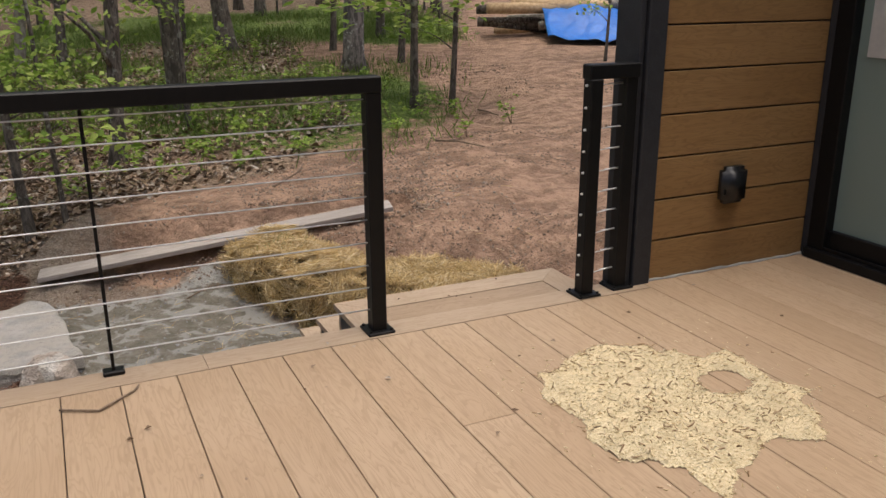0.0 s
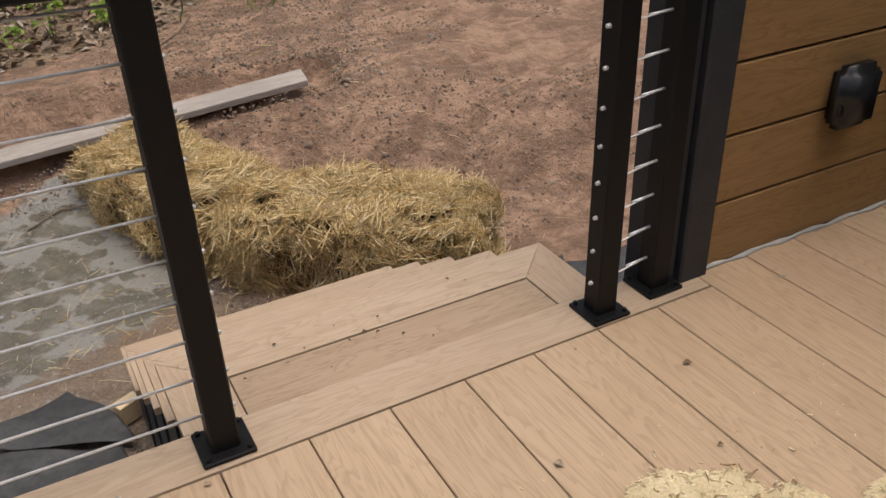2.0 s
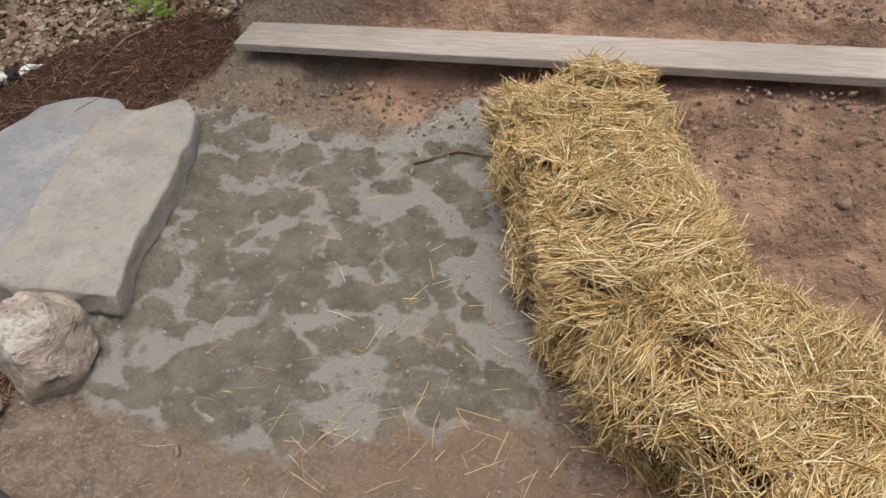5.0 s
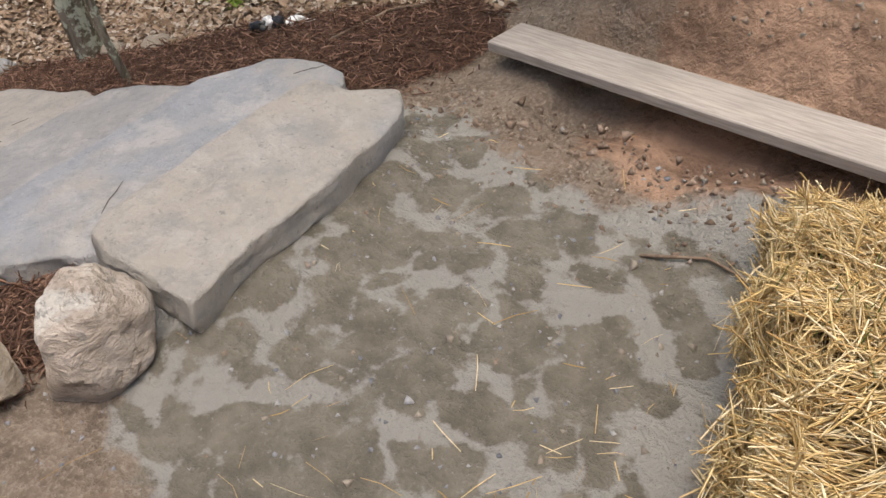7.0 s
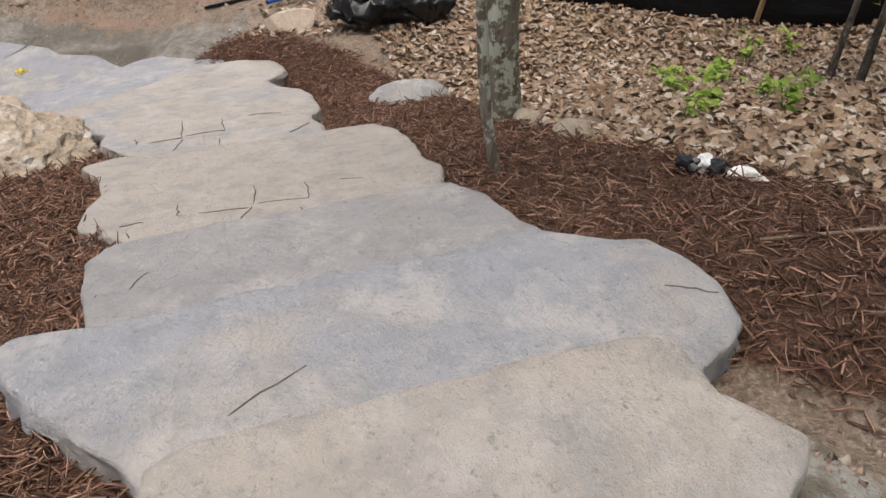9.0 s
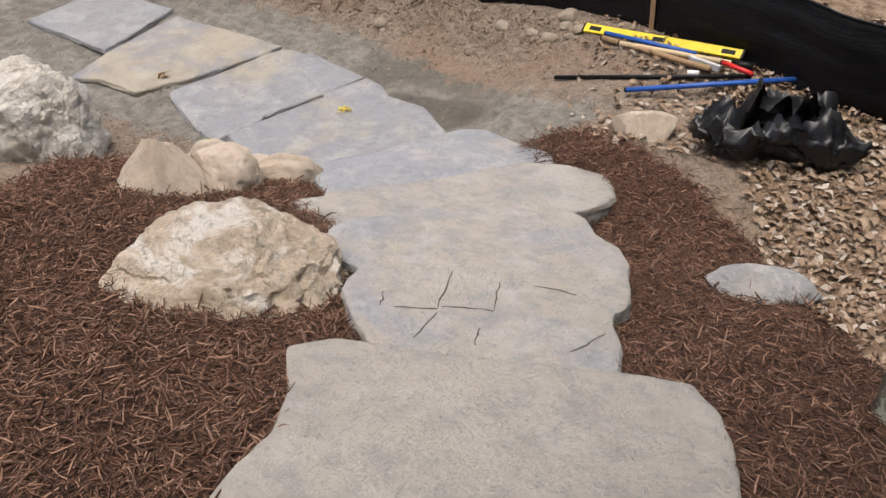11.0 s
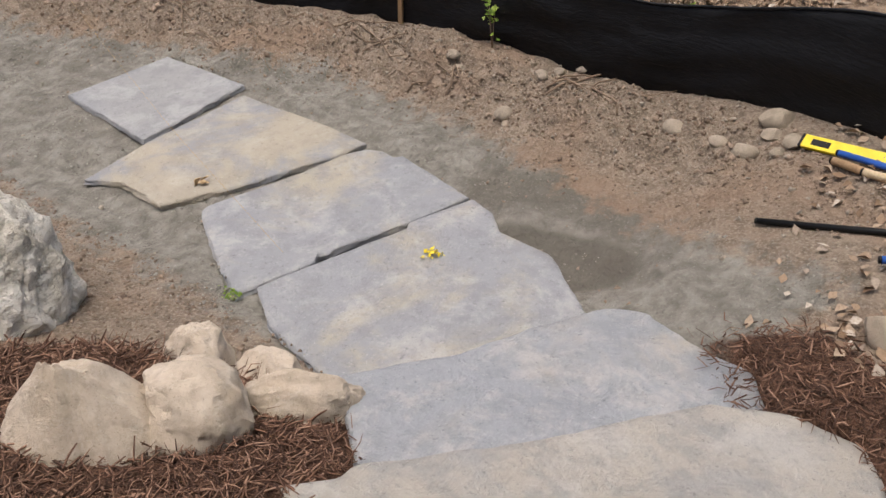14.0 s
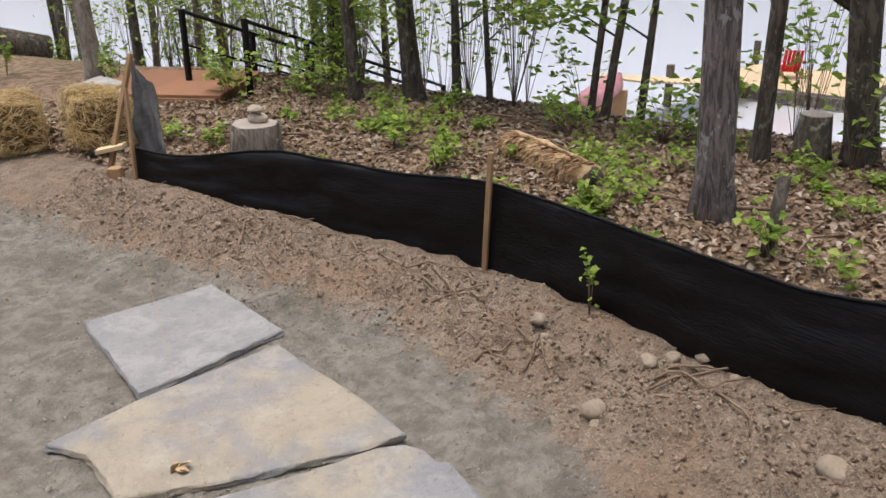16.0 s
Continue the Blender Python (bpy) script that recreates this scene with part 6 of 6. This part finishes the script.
land = thing("landing", "red-brown wooden landing at the head of the shore stairs", "landing", at=(-11.55, -3.65, -2.40), rz=28)
for i in range(11):
    part("board", block("board", (0.135, 1.7, 0.035), M_REDDECK, 0.003), land, m=pose(-0.75 + 0.145 * i, 0, 0.0, 0, 3))
part("frame", block("frame", (1.6, 1.6, 0.12), M_STAKE, 0.0, (0, 0, -0.085)), land)

rails = thing("stair_railing", "black metal handrails going down to the lake", "railing")
for a, b in (((-11.71, -3.56, -1.54), (-16.0, -3.33, -3.07)), ((-11.91, -2.71, -1.62), (-15.94, -2.54, -3.03))):
    a, b = Vector(a), Vector(b)
    pts = [a.lerp(b, i / 4) for i in range(5)]
    part("handrail", tube("handrail", pts, [0.024] * 5, M_BLACK, 8), rails)
    part("lower_rail", tube("lower_rail", [p - Vector((0, 0, 0.40)) for p in pts], [0.014] * 5, M_BLACK, 8), rails)
    for p in pts:
        part("post", block("post", (0.06, 0.06, 1.3), M_BLACK, 0.004, (p.x, p.y, p.z - 0.63)), rails)

dock = thing("dock", "tan wooden dock standing in the lake", "dock", at=(-34.5, 0.0, -5.85), rz=-6)
for i in range(30):
    part("board", block("board", (0.14, 5.0, 0.04), M_DOCK, 0.004), dock, m=pose(-3.6 + 0.15 * i, -1.0, 0))
for i in range(22):
    part("ramp_board", block("ramp_board", (0.30, 1.7, 0.05), M_DOCK, 0.004), dock, m=pose(1.2 + 0.32 * i, -2.6 - 0.03 * i, 0.08 + 0.05 * i))
for px, py in ((-3.5, -3.4), (0.9, -3.4), (-3.5, 1.4), (0.9, 1.4), (3.6, -1.7), (3.6, -3.6)):
    part("pile", block("pile", (0.2, 0.2, 2.6), M_BARK, 0.01, (px, py, -0.4)), dock, "dark timber pile")
part("beam", block("beam", (4.6, 0.15, 0.35), M_BARK, 0.0, (-1.3, 1.45, -0.22)), dock, "dark edge beam")
part("beam", block("beam", (0.15, 5.0, 0.35), M_BARK, 0.0, (0.98, -1.0, -0.22)), dock, "dark edge beam")

chair = thing("garden_chair", "red slatted wooden garden chair on the dock", "chair", at=(-36.1, -1.3, -5.83), rz=-70)
for i in range(5):
    part("back_slat", block("back_slat", (0.11, 0.02, 0.85), M_RED, 0.004), chair, m=pose(-0.25 + 0.125 * i, 0.32, 0.62, -24, 0, (2 - i) * 1.5))
    part("seat_slat", block("seat_slat", (0.58, 0.09, 0.02), M_RED, 0.004), chair, m=pose(0, -0.28 + 0.11 * i, 0.36 - 0.03 * i, -14))
for s in (-1, 1):
    part("armrest", block("armrest", (0.13, 0.75, 0.025), M_RED, 0.006), chair, m=pose(s * 0.36, -0.05, 0.58))
    part("front_leg", block("front_leg", (0.03, 0.10, 0.58), M_RED, 0.004), chair, m=pose(s * 0.31, -0.34, 0.29))
    part("side_rail", block("side_rail", (0.03, 0.95, 0.12), M_RED, 0.004), chair, m=pose(s * 0.29, 0.08, 0.24, -14))

canoe = thing("canoe", "faded maroon canoe upside down by the shore", "canoe", at=(-24.6, -3.5, -4.75), rz=9)
V, F = [], []
for i in range(25):
    k = i / 12 - 1
    w = 0.40 * (1 - abs(k) ** 2.4)
    for j in range(13):
        a = math.pi * j / 12
        V.append((2.3 * k, w * math.cos(a), (0.28 + 0.10 * k * k) * math.sin(a) ** 0.8 * (1 - 0.5 * abs(k) ** 6)))
for i in range(24):
    for j in range(12):
        a = i * 13 + j
        F.append((a, a + 1, a + 14, a + 13))
hull = part("hull", mesh("hull", V, F, M_CANOE, True), canoe)
hull.modifiers.new("thickness", "SOLIDIFY").thickness = 0.015
for s in (-1.2, 1.2):
    part("rest", block("rest", (0.12, 0.9, 0.9), M_STAKE, 0.01, (s, 0, -0.50)), canoe, "timber rest")

# ---- woodpile on the hill ----
pile = thing("woodpile", "heap of cut logs and branches half under a blue tarp", "woodpile", at=(10.55, 15.1, float(ground_z(10.55, 15.1))), rz=-25)
for i in range(26):
    y, z = rng.uniform(-0.7, 0.9), rng.uniform(0.1, 0.65)
    L, r = rng.uniform(1.2, 2.6), rng.uniform(0.05, 0.13)
    a = rng.normal(0, 0.22)
    c = Vector((rng.uniform(-1.4, 1.2), y, z))
    d = Vector((math.cos(a), math.sin(a), rng.normal(0, 0.07))) * L / 2
    lg = part("log", tube("log", [c - d, c, c + d], [r, r, r * 0.9], (M_BIRCH, M_BARK, M_CUT)[i % 3], 9), pile)
U, W = np.meshgrid(np.linspace(0, 1, 30), np.linspace(0, 1, 24))
X, Y = -1.2 + 2.8 * U, -1.5 + 1.5 * W
Z = 0.05 + 0.5 * smooth(W * 1.3) + 0.10 * fbm(X, Y, 3.5, 71)
i = (np.arange(23)[:, None] * 30 + np.arange(29)[None]).ravel()
tarp = part("tarp", fast("tarp", np.stack([X, Y, Z], -1).reshape(-1, 3), np.stack([i, i + 1, i + 31, i + 30], 1), M_TARP, True), pile, "crumpled bright blue tarp")
tarp.modifiers.new("thickness", "SOLIDIFY").thickness = 0.006

# ---- small marks on the path ----
def crack(slab, pts, r=0.0035):
    at, sl = SLABS[slab][1:]
    P = [(x, y, at[1] + sl * (x - at[0]) + 0.016 * float(fbm(np.array([x]), np.array([y]), 3.0, 23 + slab)[0]) + 0.001) for x, y in pts]
    ob = thing("crack", "dark split line across a stone slab", "crack", "slab cracks")
    part("line", tube("line", P, [r * (0.4 + 0.6 * math.sin(math.pi * (i + 0.5) / len(P))) for i in range(len(P))], M_BARK, 5), ob)


def zigzag(slab, a, b, seed, n=7, wob=0.018, r=0.0035):
    rng = np.random.RandomState(seed)
    pts = [(a[0] + (b[0] - a[0]) * i / (n - 1) + rng.normal(0, wob), a[1] + (b[1] - a[1]) * i / (n - 1) + rng.normal(0, wob)) for i in range(n)]
    crack(slab, pts, r)


for slab, a, b in ((3, (-2.44, 5.515), (-2.21, 5.505)), (3, (-2.42, 5.71), (-2.22, 5.705)), (3, (-2.215, 5.52), (-2.22, 5.705)), (3, (-2.17, 5.31), (-2.172, 5.49)), (3, (-2.18, 5.50), (-1.99, 5.44)), (3, (-2.31, 5.23), (-2.16, 5.246)), (3, (-2.116, 5.67), (-2.045, 5.667)), (3, (-2.15, 5.05), (-2.153, 5.125)), (3, (-2.42, 5.85), (-2.404, 5.93)), (4, (-3.63, 4.93), (-3.51, 4.95)), (4, (-3.92, 5.15), (-3.57, 5.166)), (4, (-3.52, 5.01), (-3.56, 5.17)), (4, (-3.59, 5.18), (-3.63, 5.38)), (4, (-3.64, 5.384), (-3.90, 5.36)), (4, (-3.53, 5.17), (-3.31, 5.143)), (4, (-3.476, 5.352), (-3.35, 5.36)), (4, (-3.40, 5.705), (-3.60, 5.82)), (4, (-3.91, 5.51), (-3.906, 5.69)), (2, (-1.53, 5.155), (-1.64, 5.193)), (1, (-0.82, 5.425), (-0.95, 5.60)), (1, (-1.046, 6.50), (-0.98, 6.60))):
    zigzag(slab, a, b, int(abs(a[0] * 100) + abs(b[1] * 10)), 6, 0.003, 0.0027 if slab == 3 else 0.0034 if slab == 4 else 0.0024)

rng = np.random.RandomState(31)
def scatter_bits(name, x0, y0, z, spread, n, size, mat, label, category):
    P = np.stack([rng.normal(x0, spread, n), rng.normal(y0, spread, n), np.full(n, z) + rng.uniform(0.004, 0.02, n)], 1)
    solo(name, leaves(name, P, size, mat, rng, 0.5), label, category)


scatter_bits("yellow_blossom", -6.43, 3.755, -2.745, 0.026, 30, 0.028, M_YELLOW, "small yellow blossom sprig lying on a flagstone", "flower")
scatter_bits("dry_leaf", -6.67, 2.14, -2.803, 0.02, 5, 0.07, M_CUT, "curled tan dry leaf on a flagstone", "leaf")
scatter_bits("moss_tuft", -5.80, 2.93, -2.80, 0.03, 70, 0.025, M_GREEN, "small green moss tuft beside a flagstone", "moss")
scatter_bits("dry_leaf", -5.28, 3.98, -2.55, 0.02, 4, 0.09, M_CUT, "curled brown dry leaf beside a rock", "leaf")
string = thing("string_line", "thin pale mason's string above the sand", "string")
part("cord", tube("cord", [(-9.05, -1.45, -2.45), (-8.0, 0.2, -2.70), (-7.1, 1.6, -2.79), (-6.2, 3.0, -2.77)], [0.0009] * 4, M_STRAW, 5), string)


def clods(name, n, xr, yr, size, seed, test, label):
    return pebbles(name, n, xr, yr, size, M_CLOD, seed, test, label=label, category="soil")


M_CLOD = varied("soil_clods", ((0.18, 0.13, 0.096), (0.245, 0.18, 0.134), (0.31, 0.235, 0.178)), 0.95)
clods("soil_clods", 3500, (-0.6, 3.2), (6.35, 7.6), 0.006, 21, lambda x, y: (np.random.RandomState(3).rand(len(x)) < np.exp(-((y - 6.72) / 0.25) ** 2)) & open_soil(x, y) & ~inside(x, y, [(-0.45, 6.88), (2.5, 6.42), (2.55, 6.72), (-0.4, 7.2)]), "broken brown soil clods along the plank")
clods("soil_clods", 26000, (-9.4, -7.0), (-2.0, 6.4), 0.007, 22, lambda x, y: (np.random.RandomState(4).rand(len(x)) < np.exp(-((x - fence_x(y) - 0.55) / 0.4) ** 2)) & open_soil(x, y), "broken brown soil clods on the bank by the fence")
clods("soil_clods", 9000, (1.3, 4.6), (4.7, 8.2), 0.0065, 24, lambda x, y: open_soil(x, y) & (fbm(x, y, 1.6, 8) > -0.05), "broken reddish soil crumbs beside the straw bales")
pebbles("grit_stones", 700, (-0.5, 1.7), (4.3, 6.7), 0.005, M_GRAVEL, 25, lambda x, y: open_soil(x, y), label="small grey stone chips on the damp stone dust")
clods("soil_clods", 12000, (2.0, 9.0), (4.8, 13.0), 0.008, 23, lambda x, y: open_soil(x, y) & (fbm(x, y, 1.2, 7) > 0.1), "broken brown soil on the cleared track")

rng = np.random.RandomState(44)
n = 160
x, y = rng.normal(1.42, 0.10, n), rng.normal(6.06, 0.13, n)
dv = np.stack([rng.normal(0, 0.3, n), rng.normal(0, 0.3, n), np.ones(n)], 1)
solo("grass_sprouts", strands("grass_sprouts", np.stack([x, y, np.full(n, -0.585)], 1), dv, rng.uniform(0.03, 0.09, n), 0.002, M_GRASS, rng, 0.4), "green grass sprouting from a straw bale", "grass", kind="stuff")

# crumpled wrapper in the leaf litter
wrap = thing("wrapper", "crumpled white and black plastic wrapper on dry leaves", "litter", at=(-1.96, 7.24, float(surface(-1.96, 7.24)) + 0.012), rz=48)
part("white_end", rock("white_end", (0.085, 0.042, 0.042), M_WHITE, 93, 5, 0.25, 4), wrap, m=pose(0.07, 0, 0))
part("black_band", rock("black_band", (0.05, 0.05, 0.05), M_PLASTIC, 94, 6, 0.3, 3), wrap, m=pose(-0.03, 0, 0))
part("white_fold", rock("white_fold", (0.035, 0.045, 0.04), M_WHITE, 95, 5, 0.3, 3), wrap, m=pose(-0.085, 0.01, 0.01, 0, 20))
part("black_end", rock("black_end", (0.05, 0.045, 0.035), M_PLASTIC, 96, 6, 0.3, 3), wrap, m=pose(-0.14, 0, 0.0))
M_CRUMB = varied("sand_crumbs", ((0.17, 0.155, 0.13), (0.27, 0.25, 0.215), (0.37, 0.35, 0.31)), 0.95)
pebbles("sand_crumbs", 15000, (-8.6, -5.2), (-2.5, 5.7), 0.0042, M_CRUMB, 27, lambda x, y: open_soil(x, y) & (zones(x, y)[2] > 0.35) & (fbm(x, y, 2.4, 29) > -0.2), label="crumbs and grains on trodden grey sand", category="sand")
clods("soil_clods", 5000, (-6.9, -5.0), (-0.5, 3.9), 0.007, 28, lambda x, y: open_soil(x, y) & (zones(x, y)[2] < 0.6) & (fbm(x, y, 1.9, 30) > -0.25), "broken red-brown soil crumbs beside the mulch")
clods("soil_lumps", 1300, (-0.5, 3.0), (6.2, 7.0), 0.0095, 31, lambda x, y: open_soil(x, y) & (np.random.RandomState(5).rand(len(x)) < np.exp(-((y - 6.62 + 0.12 * (x - 1)) / 0.2) ** 2)), "coarse reddish soil lumps along the plank")
clods("soil_lumps", 900, (-9.2, -7.4), (-1.0, 5.2), 0.012, 32, lambda x, y: open_soil(x, y) & (np.abs(x - fence_x(y) - 0.55) < 0.45), "coarse tan soil lumps on the bank by the fence")
